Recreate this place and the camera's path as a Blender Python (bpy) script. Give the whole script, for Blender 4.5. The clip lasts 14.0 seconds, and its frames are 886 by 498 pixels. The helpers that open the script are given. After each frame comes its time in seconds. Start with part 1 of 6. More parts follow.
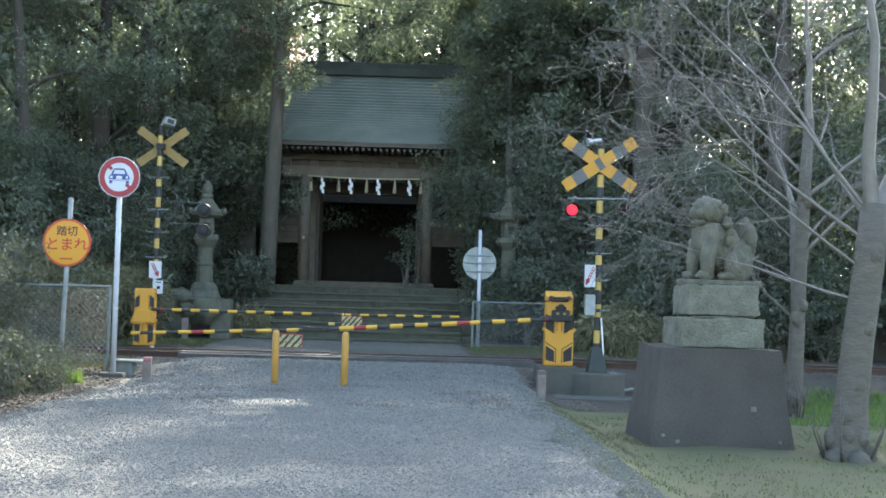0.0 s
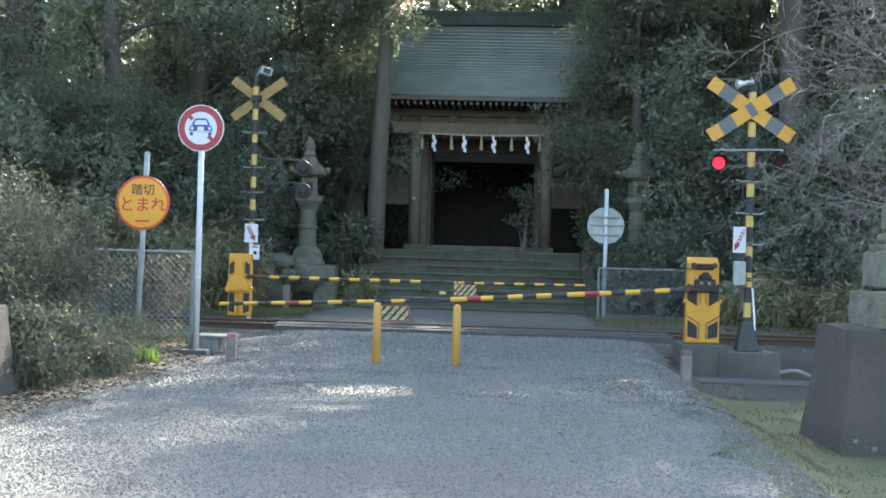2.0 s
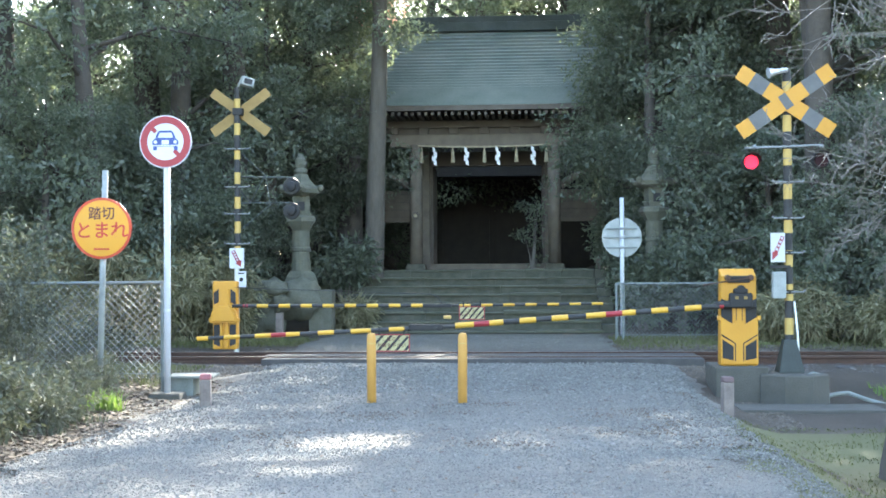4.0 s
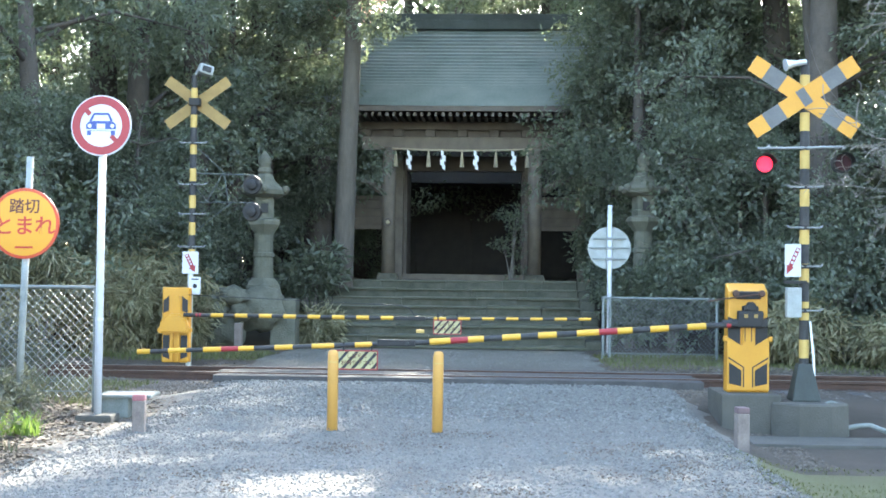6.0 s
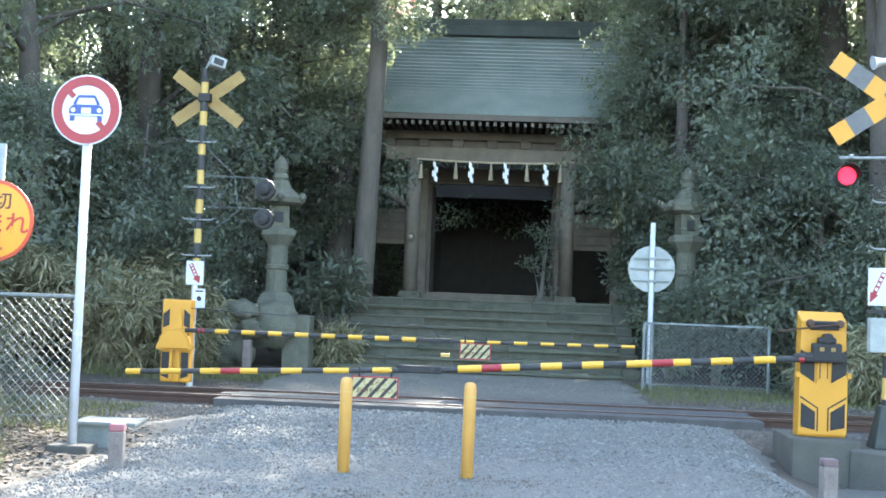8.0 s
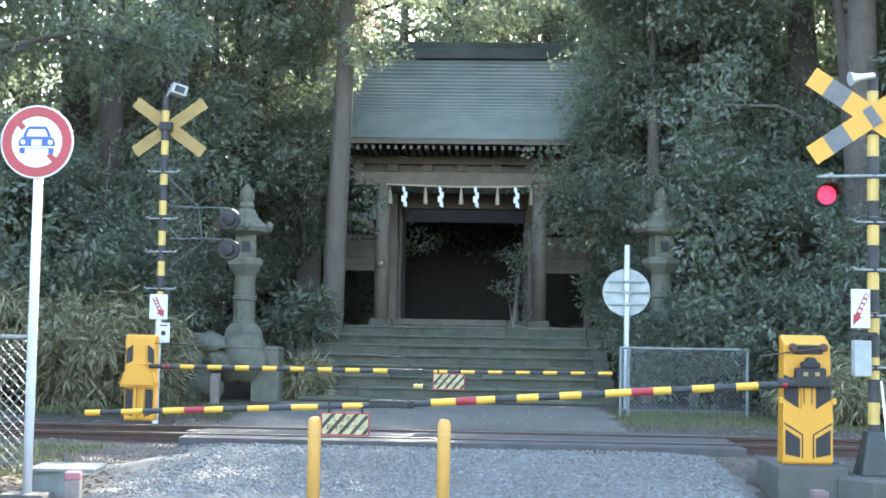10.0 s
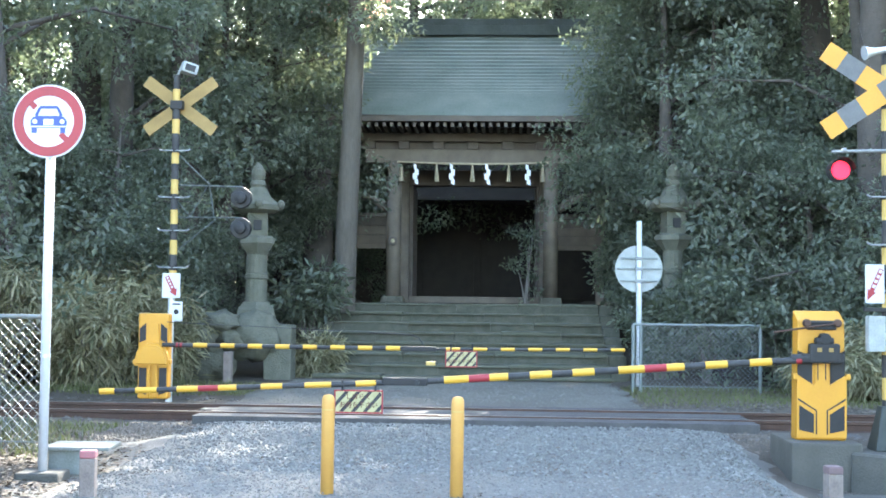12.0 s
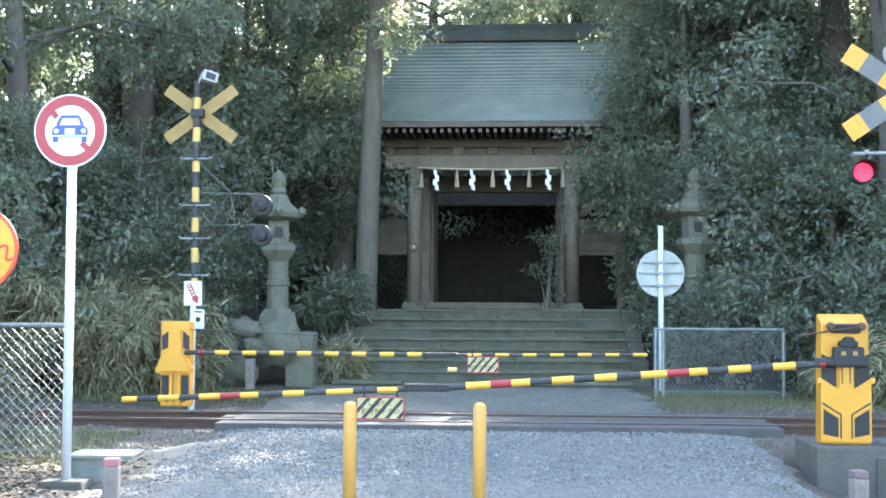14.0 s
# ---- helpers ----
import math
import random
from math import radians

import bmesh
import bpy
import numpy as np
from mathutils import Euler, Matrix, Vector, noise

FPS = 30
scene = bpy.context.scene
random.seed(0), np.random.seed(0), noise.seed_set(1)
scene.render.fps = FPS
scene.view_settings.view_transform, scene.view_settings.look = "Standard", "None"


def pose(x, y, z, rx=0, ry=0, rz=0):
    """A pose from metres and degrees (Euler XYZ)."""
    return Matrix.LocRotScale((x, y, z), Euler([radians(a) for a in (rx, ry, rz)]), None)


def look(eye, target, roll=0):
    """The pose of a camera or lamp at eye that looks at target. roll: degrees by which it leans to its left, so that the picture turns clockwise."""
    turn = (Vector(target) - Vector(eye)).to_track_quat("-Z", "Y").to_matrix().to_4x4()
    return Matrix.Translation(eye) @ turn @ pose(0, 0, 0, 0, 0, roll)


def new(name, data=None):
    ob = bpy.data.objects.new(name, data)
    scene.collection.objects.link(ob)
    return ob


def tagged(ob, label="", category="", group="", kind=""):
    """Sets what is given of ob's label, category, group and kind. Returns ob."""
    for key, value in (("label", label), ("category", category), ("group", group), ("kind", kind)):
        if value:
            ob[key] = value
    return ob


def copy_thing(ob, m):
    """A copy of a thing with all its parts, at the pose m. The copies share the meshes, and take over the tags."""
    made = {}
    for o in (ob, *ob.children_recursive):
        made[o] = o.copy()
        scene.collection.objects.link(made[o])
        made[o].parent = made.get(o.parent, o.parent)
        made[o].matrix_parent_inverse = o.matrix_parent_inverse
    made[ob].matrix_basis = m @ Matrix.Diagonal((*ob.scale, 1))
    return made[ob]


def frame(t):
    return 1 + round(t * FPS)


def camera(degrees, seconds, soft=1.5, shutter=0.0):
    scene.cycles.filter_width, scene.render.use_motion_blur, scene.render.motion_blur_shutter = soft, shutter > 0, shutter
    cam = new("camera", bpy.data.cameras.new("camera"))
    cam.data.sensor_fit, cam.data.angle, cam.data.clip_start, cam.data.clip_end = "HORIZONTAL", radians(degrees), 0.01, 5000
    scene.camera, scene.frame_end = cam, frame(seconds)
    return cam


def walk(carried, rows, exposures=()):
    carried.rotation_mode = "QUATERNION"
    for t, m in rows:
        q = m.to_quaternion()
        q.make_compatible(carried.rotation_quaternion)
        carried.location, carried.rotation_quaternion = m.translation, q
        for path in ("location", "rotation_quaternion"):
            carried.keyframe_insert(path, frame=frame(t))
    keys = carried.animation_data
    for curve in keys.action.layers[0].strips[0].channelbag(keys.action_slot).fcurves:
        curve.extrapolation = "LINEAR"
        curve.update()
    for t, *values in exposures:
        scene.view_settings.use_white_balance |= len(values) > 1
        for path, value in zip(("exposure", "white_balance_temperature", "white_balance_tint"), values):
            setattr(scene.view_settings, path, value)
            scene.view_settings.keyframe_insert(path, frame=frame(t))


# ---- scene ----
cam = camera(38.6, 14.0, soft=1.7)
PATH = [
    (0, (0.563, -0.822, 1.332), (0.617, 1.176, 1.402), 1.6),
    (0.5, (0.549, -0.142, 1.348), (0.555, 1.858, 1.402), 0.8),
    (1, (0.549, 0.482, 1.384), (0.54, 2.482, 1.337), 3.8),
    (1.5, (0.509, 1.101, 1.388), (0.411, 3.097, 1.32), 1.0),
    (2, (0.486, 1.709, 1.372), (0.36, 3.704, 1.379), 1.6),
    (2.5, (0.439, 2.261, 1.364), (0.304, 4.256, 1.398), 0.9),
    (2.7, (0.42, 2.451, 1.389), (0.285, 4.446, 1.431), -0.4),
    (4.8, (0.435, 4.467, 1.402), (0.29, 6.462, 1.435), -0.1),
    (5, (0.4, 4.663, 1.383), (0.229, 6.656, 1.422), 1.4),
    (5.5, (0.301, 5.103, 1.396), (0.139, 7.096, 1.453), -1.5),
    (6, (0.283, 5.498, 1.38), (0.189, 7.495, 1.434), 0.7),
    (6.5, (0.256, 5.815, 1.375), (0.181, 7.813, 1.403), 2.2),
    (7, (0.116, 6.311, 1.41), (-0.007, 8.308, 1.407), 1.2),
    (7.5, (0.077, 6.812, 1.39), (-0.053, 8.807, 1.44), 1.6),
    (8, (0.076, 7.268, 1.371), (-0.051, 9.262, 1.455), 2.2),
    (8.2, (0.056, 7.428, 1.368), (-0.069, 9.422, 1.462), 1.1),
    (10.3, (0.065, 7.703, 1.453), (-0.017, 9.698, 1.575), 1.0),
    (10.5, (0.059, 7.711, 1.452), (-0.028, 9.706, 1.574), 0.9),
    (11, (0.052, 7.695, 1.457), (-0.049, 9.689, 1.571), 0.7),
    (11.5, (0.05, 7.697, 1.451), (-0.047, 9.693, 1.551), 0.7),
    (12, (0.05, 7.706, 1.449), (-0.05, 9.702, 1.535), 0.7),
    (12.5, (0.048, 7.71, 1.447), (-0.058, 9.705, 1.533), 0.5),
    (13, (0.051, 7.711, 1.452), (-0.076, 9.704, 1.55), 0.1),
    (13.5, (0.052, 7.707, 1.446), (-0.081, 9.699, 1.556), 0.1),
    (14, (0.051, 7.719, 1.449), (-0.082, 9.712, 1.544), 0.3),
]
walk(cam, [(t, look(eye, target, roll)) for t, eye, target, roll in PATH], [(0.0, 2.8, 6650, 7), (1.5, 2.65, 6650, 7), (2.5, 3.15, 6600, 8), (7.5, 3.7, 6550, 9), (14.0, 3.93, 6450, 10)])


# ---- world, sun, exposure ----
SUN_EL, SUN_AZ = radians(31.5), radians(10)  # azimuth from +y towards +x
world = bpy.data.worlds.new("sky_world")
scene.world = world
world.use_nodes = True
wn = world.node_tree.nodes
sky = wn.new("ShaderNodeTexSky")
sky.sky_type, sky.sun_disc = "NISHITA", False
sky.sun_elevation, sky.sun_rotation = SUN_EL, SUN_AZ
sky.air_density, sky.dust_density = 1.0, 1.5
world.node_tree.links.new(sky.outputs[0], wn["Background"].inputs[0])
wn["Background"].inputs[1].default_value = 0.15
sun_data = bpy.data.lights.new("sun", "SUN")
sun_data.energy, sun_data.angle, sun_data.color = 5.0, radians(0.55), (1.0, 0.95, 0.86)
sun = new("sun", sun_data)
SUN_DIR = Vector((math.sin(SUN_AZ) * math.cos(SUN_EL), math.cos(SUN_AZ) * math.cos(SUN_EL), math.sin(SUN_EL)))
sun.matrix_world = look(SUN_DIR * 60, (0, 0, 0))


# ---- materials ----
def mat(name, col, rough=0.7, metal=0.0, col2=None, scale=6.0, fine=60.0, bump=0.15, mix=0.5, spec=0.4, stretch=None):
    """A surface with two sizes of noise in its colour and a fine relief."""
    m = bpy.data.materials.new(name)
    m.use_nodes = True
    nt = m.node_tree
    n, l = nt.nodes, nt.links
    b = n["Principled BSDF"]
    tc = n.new("ShaderNodeTexCoord")
    big, small = n.new("ShaderNodeTexNoise"), n.new("ShaderNodeTexNoise")
    big.inputs["Scale"].default_value, big.inputs["Detail"].default_value = scale, 5
    small.inputs["Scale"].default_value, small.inputs["Detail"].default_value = fine, 3
    where = tc.outputs["Object"]
    if stretch:
        mp = n.new("ShaderNodeMapping")
        mp.inputs["Scale"].default_value = stretch
        l.new(where, mp.inputs["Vector"])
        where = mp.outputs[0]
    l.new(where, big.inputs["Vector"])
    l.new(where, small.inputs["Vector"])
    col2 = col2 or tuple(c * 0.6 for c in col)
    ramp = n.new("ShaderNodeValToRGB")
    ramp.color_ramp.elements[0].position, ramp.color_ramp.elements[1].position = 0.5 - mix * 0.4, 0.5 + mix * 0.4
    ramp.color_ramp.elements[0].color, ramp.color_ramp.elements[1].color = (*col2, 1), (*col, 1)
    add = n.new("ShaderNodeMath")
    add.operation = "MULTIPLY_ADD"
    add.inputs[1].default_value = 0.35
    sub = n.new("ShaderNodeMath")
    sub.operation = "MULTIPLY_ADD"
    sub.inputs[1].default_value, sub.inputs[2].default_value = 0.65, 0.0
    l.new(big.outputs["Fac"], sub.inputs[0])
    l.new(small.outputs["Fac"], add.inputs[0])
    l.new(sub.outputs[0], add.inputs[2])
    l.new(add.outputs[0], ramp.inputs["Fac"])
    l.new(ramp.outputs[0], b.inputs["Base Color"])
    b.inputs["Roughness"].default_value, b.inputs["Metallic"].default_value = rough, metal
    b.inputs["Specular IOR Level"].default_value = spec
    if bump:
        bp = n.new("ShaderNodeBump")
        bp.inputs["Strength"].default_value, bp.inputs["Distance"].default_value = bump, 0.02
        l.new(small.outputs["Fac"], bp.inputs["Height"])
        l.new(bp.outputs[0], b.inputs["Normal"])
    return m


def island_mat(name, colours, rough=0.8, translucent=0.0, spec=0.3, by_object=False):
    """Each piece of the mesh takes a colour of its own."""
    m = bpy.data.materials.new(name)
    m.use_nodes = True
    nt = m.node_tree
    n, l = nt.nodes, nt.links
    b = n["Principled BSDF"]
    g = n.new("ShaderNodeObjectInfo" if by_object else "ShaderNodeNewGeometry")
    ramp = n.new("ShaderNodeValToRGB")
    els = ramp.color_ramp.elements
    while len(els) < len(colours):
        els.new(0.5)
    for i, c in enumerate(colours):
        els[i].position, els[i].color = i / max(1, len(colours) - 1), (*c, 1)
    l.new(g.outputs["Random" if by_object else "Random Per Island"], ramp.inputs["Fac"])
    l.new(ramp.outputs[0], b.inputs["Base Color"])
    b.inputs["Roughness"].default_value, b.inputs["Specular IOR Level"].default_value = rough, spec
    if translucent:
        t = n.new("ShaderNodeBsdfTranslucent")
        mx = n.new("ShaderNodeMixShader")
        hue = n.new("ShaderNodeMixRGB")
        hue.blend_type, hue.inputs["Fac"].default_value = "MULTIPLY", 1.0
        hue.inputs["Color2"].default_value = (1.6, 1.75, 1.25, 1)
        l.new(ramp.outputs[0], hue.inputs["Color1"])
        l.new(hue.outputs[0], t.inputs["Color"])
        mx.inputs["Fac"].default_value = translucent
        l.new(b.outputs[0], mx.inputs[1])
        l.new(t.outputs[0], mx.inputs[2])
        l.new(mx.outputs[0], n["Material Output"].inputs["Surface"])
    return m


def glow(name, col, strength):
    m = bpy.data.materials.new(name)
    m.use_nodes = True
    b = m.node_tree.nodes["Principled BSDF"]
    b.inputs["Base Color"].default_value = (*col, 1)
    b.inputs["Emission Color"].default_value, b.inputs["Emission Strength"].default_value = (*col, 1), strength
    return m


M_EARTH = mat("earth_and_litter", (0.07, 0.056, 0.04), 0.95, col2=(0.035, 0.029, 0.02), scale=1.3, fine=45, bump=0.6)
M_GRAVEL = mat("pale_gravel", (0.15, 0.145, 0.127), 0.94, col2=(0.085, 0.075, 0.06), scale=0.6, fine=38, bump=0.9, mix=0.7)
M_STONES = island_mat("gravel_stones", [(0.092, 0.089, 0.077), (0.148, 0.145, 0.128), (0.115, 0.112, 0.098), (0.195, 0.19, 0.17)], 0.85)
M_BALLAST = island_mat("ballast_stones", [(0.055, 0.046, 0.038), (0.105, 0.094, 0.08), (0.08, 0.07, 0.06), (0.15, 0.138, 0.122)], 0.9)
M_MOSS = mat("moss_lawn", (0.088, 0.102, 0.036), 0.95, col2=(0.092, 0.076, 0.042), scale=1.1, fine=70, bump=0.5, mix=0.7)
M_YELLOW = mat("yellow_enamel", (0.52, 0.25, 0.022), 0.45, col2=(0.4, 0.18, 0.015), scale=3, fine=40, bump=0.04, mix=0.9)
M_YELLOW_OLD = mat("weathered_yellow_paint", (0.5, 0.34, 0.1), 0.65, col2=(0.34, 0.22, 0.06), scale=5, fine=50, bump=0.08, mix=0.8)
M_OLIVE = mat("faded_olive_back", (0.26, 0.17, 0.055), 0.7, col2=(0.19, 0.12, 0.038), scale=6, fine=60, bump=0.05)
M_BLACK = mat("black_paint", (0.022, 0.022, 0.022), 0.6, col2=(0.034, 0.032, 0.03), scale=5, fine=60, bump=0.05, spec=0.2)
M_GREYBLACK = mat("faded_black_sheeting", (0.052, 0.051, 0.05), 0.6, col2=(0.02, 0.02, 0.02), scale=8, fine=60, bump=0.04, spec=0.25)
M_GREYSHEET = mat("faded_grey_sheeting", (0.13, 0.13, 0.126), 0.6, col2=(0.09, 0.09, 0.088), scale=8, fine=60, bump=0.04, spec=0.25)
M_WHITE = mat("white_paint", (0.5, 0.51, 0.54), 0.45, col2=(0.38, 0.38, 0.39), scale=4, fine=50, bump=0.03, mix=0.9)
M_RED = mat("sign_red", (0.27, 0.02, 0.026), 0.5, col2=(0.21, 0.018, 0.022), scale=5, fine=50, bump=0.02)
M_BLUE = mat("sign_blue", (0.022, 0.05, 0.2), 0.45, col2=(0.02, 0.04, 0.16), scale=5, fine=50, bump=0.02)
M_ORANGE = mat("orange_yellow_sheeting", (0.56, 0.255, 0.012), 0.4, col2=(0.48, 0.21, 0.012), scale=4, fine=50, bump=0.02, mix=0.9)
M_ORANGE_RIM = mat("red_orange_rim", (0.45, 0.05, 0.014), 0.45, col2=(0.36, 0.04, 0.012), scale=4, fine=50, bump=0.02)
M_INK = mat("brown_ink", (0.1, 0.025, 0.012), 0.5, bump=0)
M_INK_RED = mat("red_ink", (0.45, 0.035, 0.015), 0.5, bump=0)
M_GALV = mat("galvanised_steel", (0.55, 0.57, 0.58), 0.42, 0.6, col2=(0.42, 0.44, 0.45), scale=9, fine=70, bump=0.05)
M_ALU = mat("aluminium_sheet", (0.33, 0.345, 0.325), 0.65, 0.1, col2=(0.19, 0.2, 0.185), scale=6, fine=60, bump=0.04)
M_FENCE = mat("pale_green_fence_paint", (0.17, 0.19, 0.178), 0.5, 0.2, scale=9, fine=70, bump=0.05)
M_RAIL = mat("rusty_rail", (0.09, 0.05, 0.035), 0.75, 0.3, col2=(0.05, 0.03, 0.022), scale=5, fine=60, bump=0.2)
M_RAILTOP = mat("worn_rail_head", (0.16, 0.13, 0.11), 0.5, 0.7, scale=4, fine=60, bump=0.05)
M_PLANK = mat("dark_crossing_timber", (0.085, 0.08, 0.074), 0.92, col2=(0.045, 0.042, 0.039), scale=4, fine=45, bump=0.4)
M_CONC = mat("weathered_concrete", (0.1, 0.094, 0.078), 0.93, col2=(0.05, 0.048, 0.038), scale=3.5, fine=50, bump=0.35, mix=0.8)
M_CONC_PALE = mat("pale_concrete", (0.2, 0.215, 0.195), 0.88, col2=(0.11, 0.12, 0.105), scale=5, fine=55, bump=0.2)
M_MARK = mat("stained_marker_concrete", (0.23, 0.19, 0.165), 0.9, col2=(0.13, 0.105, 0.09), scale=8, fine=60, bump=0.3)
M_MARK_RED = mat("faded_red_paint", (0.36, 0.1, 0.12), 0.8, col2=(0.22, 0.13, 0.12), scale=12, fine=60, bump=0.15)
M_MARK_DULL = mat("dull_reddish_paint", (0.16, 0.1, 0.1), 0.85, col2=(0.11, 0.085, 0.08), scale=12, fine=60, bump=0.15)
M_STONE = mat("lichened_granite", (0.165, 0.152, 0.115), 0.94, col2=(0.055, 0.055, 0.038), scale=6.5, fine=42, bump=0.9, mix=0.6)
M_STONE_PALE = mat("pale_lichen_stone", (0.2, 0.19, 0.15), 0.94, col2=(0.06, 0.062, 0.042), scale=5.5, fine=40, bump=0.9, mix=0.6)
M_STONE_DARK = mat("dark_stained_stone", (0.075, 0.066, 0.055), 0.95, col2=(0.038, 0.034, 0.028), scale=2.2, fine=35, bump=0.5, mix=0.8)
M_STEP = mat("mossy_step_stone", (0.095, 0.09, 0.068), 0.97, col2=(0.04, 0.044, 0.028), scale=5, fine=40, bump=0.5)
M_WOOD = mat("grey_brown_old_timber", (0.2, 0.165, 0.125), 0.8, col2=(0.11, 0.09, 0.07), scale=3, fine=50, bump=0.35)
# Darker old timber; shade under the eaves is also put into its colour.
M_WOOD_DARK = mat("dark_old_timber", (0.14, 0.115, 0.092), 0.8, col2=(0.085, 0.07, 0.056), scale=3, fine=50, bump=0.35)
# Near-black copy of the dark timber; shade behind the gate is in the colour.
M_HALL_SHADE = mat("shaded_hall_timber", (0.045, 0.038, 0.032), 0.85, col2=(0.026, 0.022, 0.019), scale=3, fine=50, bump=0.3)
M_ROOF = mat("blue_grey_roof_shingle", (0.275, 0.305, 0.295), 0.72, 0.0, col2=(0.16, 0.2, 0.19), scale=1.1, fine=30, bump=0.2)
M_PATH = mat("trodden_earth_and_gravel", (0.13, 0.122, 0.1), 0.95, col2=(0.065, 0.06, 0.046), scale=1.1, fine=34, bump=0.9, mix=0.7)
M_RIDGE = mat("dark_weathered_ridge", (0.085, 0.1, 0.095), 0.8, col2=(0.05, 0.06, 0.055), scale=2.5, fine=30, bump=0.3)
M_PAPER = mat("white_paper", (0.85, 0.85, 0.85), 0.7, col2=(0.75, 0.75, 0.74), bump=0.02)
M_STRAW = mat("straw", (0.5, 0.42, 0.28), 0.85, scale=10, fine=80, bump=0.3)
M_BARK = mat("grey_brown_bark", (0.135, 0.115, 0.09), 0.95, col2=(0.055, 0.046, 0.036), scale=4, fine=22, bump=1.0, mix=0.8, stretch=(2.5, 2.5, 0.4))
M_BARK_PALE = mat("grey_cherry_bark", (0.13, 0.112, 0.09), 0.9, col2=(0.06, 0.054, 0.042), scale=5, fine=16, bump=0.8, mix=0.75, stretch=(1, 1, 2.6))
M_TWIG = mat("grey_twigs", (0.17, 0.15, 0.13), 0.5, col2=(0.12, 0.105, 0.09), scale=8, fine=40, bump=0.2)
M_LEAF = island_mat("evergreen_leaves", [(0.086, 0.103, 0.08), (0.132, 0.147, 0.108), (0.112, 0.127, 0.1), (0.155, 0.174, 0.125)], 0.36, 0.44, 0.45)
M_GROVE_BARK = mat("dark_grove_bark", (0.1, 0.085, 0.07), 0.95, col2=(0.05, 0.042, 0.035), scale=5, fine=32, bump=0.9, mix=0.7)
M_LEAF_PALE = island_mat("grey_green_leaves", [(0.06, 0.064, 0.05), (0.092, 0.098, 0.074), (0.074, 0.08, 0.06), (0.125, 0.125, 0.1)], 0.7, 0.2, 0.2)
M_BAMBOO = island_mat("dry_bamboo_grass", [(0.1, 0.1, 0.05), (0.22, 0.2, 0.12), (0.16, 0.15, 0.08), (0.3, 0.27, 0.18)], 0.65, 0.15, 0.3)
M_GRASS = island_mat("bright_grass", [(0.07, 0.12, 0.025), (0.13, 0.18, 0.045), (0.1, 0.14, 0.04)], 0.6, 0.3)
M_TURF = island_mat("short_turf", [(0.075, 0.092, 0.032), (0.11, 0.112, 0.048), (0.09, 0.102, 0.036), (0.13, 0.112, 0.062)], 0.8, 0.2)
M_LITTER = island_mat("fallen_leaves", [(0.085, 0.062, 0.04), (0.14, 0.11, 0.075), (0.06, 0.045, 0.034), (0.2, 0.17, 0.125)], 0.85)
M_PETAL = island_mat("camellia_petals", [(0.55, 0.16, 0.2), (0.7, 0.4, 0.42), (0.6, 0.24, 0.28)], 0.6, 0.55)
M_BOARD = mat("pale_yellow_board", (0.46, 0.41, 0.2), 0.5, scale=7, bump=0.03)
M_BRACKET = mat("dark_green_bracket_paint", (0.075, 0.09, 0.082), 0.65, 0.1, col2=(0.045, 0.05, 0.046), scale=9, fine=70, bump=0.05)
# Darker copy of the granite, with the lanterns' shade put into its colour.
M_STONE_SHADED = mat("shaded_mossy_lantern_stone", (0.145, 0.138, 0.105), 0.95, col2=(0.05, 0.054, 0.034), scale=6, fine=36, bump=0.9, mix=0.9)
# Lighter than the step stone: highlights on the treads are put into the colour.
M_TREAD = mat("lit_mossy_tread", (0.115, 0.108, 0.08), 0.95, col2=(0.04, 0.048, 0.026), scale=2.6, fine=30, bump=0.6, mix=0.95)
M_BOLLARD = mat("faded_bollard_paint", (0.5, 0.27, 0.06), 0.55, col2=(0.4, 0.2, 0.05), scale=7, fine=45, bump=0.08, mix=0.9)
M_CRUMB = island_mat("brown_soil_crumbs", [(0.075, 0.06, 0.045), (0.13, 0.108, 0.083), (0.1, 0.083, 0.063), (0.16, 0.14, 0.112)], 0.95)
M_SHEETING = mat("lemon_yellow_sheeting", (0.56, 0.32, 0.028), 0.45, col2=(0.46, 0.25, 0.03), scale=6, fine=50, bump=0.03, mix=0.9)
M_WIRE = mat("dull_zinc_wire", (0.26, 0.27, 0.26), 0.6, 0.3, scale=9, fine=70, bump=0)
M_POLEFOOT = mat("dark_green_iron", (0.035, 0.042, 0.036), 0.6, col2=(0.022, 0.026, 0.022), scale=6, fine=50, bump=0.1)
M_LAMP_RED = glow("lit_red_lens", (1.0, 0.004, 0.03), 0.26)
M_LENS = mat("unlit_dark_red_lens", (0.03, 0.006, 0.008), 0.5, bump=0, spec=0.15)


# ---- mesh helpers ----
def part(name, bm, material, parent=None, label="", smooth=False):
    me = bpy.data.meshes.new(name)
    bm.normal_update()
    bm.to_mesh(me)
    bm.free()
    if smooth:
        me.polygons.foreach_set("use_smooth", [True] * len(me.polygons))
    me.materials.append(material)
    ob = new(name, me)
    if parent:
        ob.parent = parent
    if label:
        tagged(ob, label)
    return ob


def raw(name, verts, faces, material, parent=None, smooth=False):
    me = bpy.data.meshes.new(name)
    me.from_pydata([tuple(v) for v in verts], [], faces)
    if smooth:
        me.polygons.foreach_set("use_smooth", [True] * len(me.polygons))
    me.materials.append(material)
    ob = new(name, me)
    if parent:
        ob.parent = parent
    return ob


def thing(name, place, label, category, group="", rz=0.0):
    ob = new(name)
    ob.empty_display_size = 0.1
    ob.matrix_basis = pose(*place, 0, 0, rz)
    return tagged(ob, label, category, group)


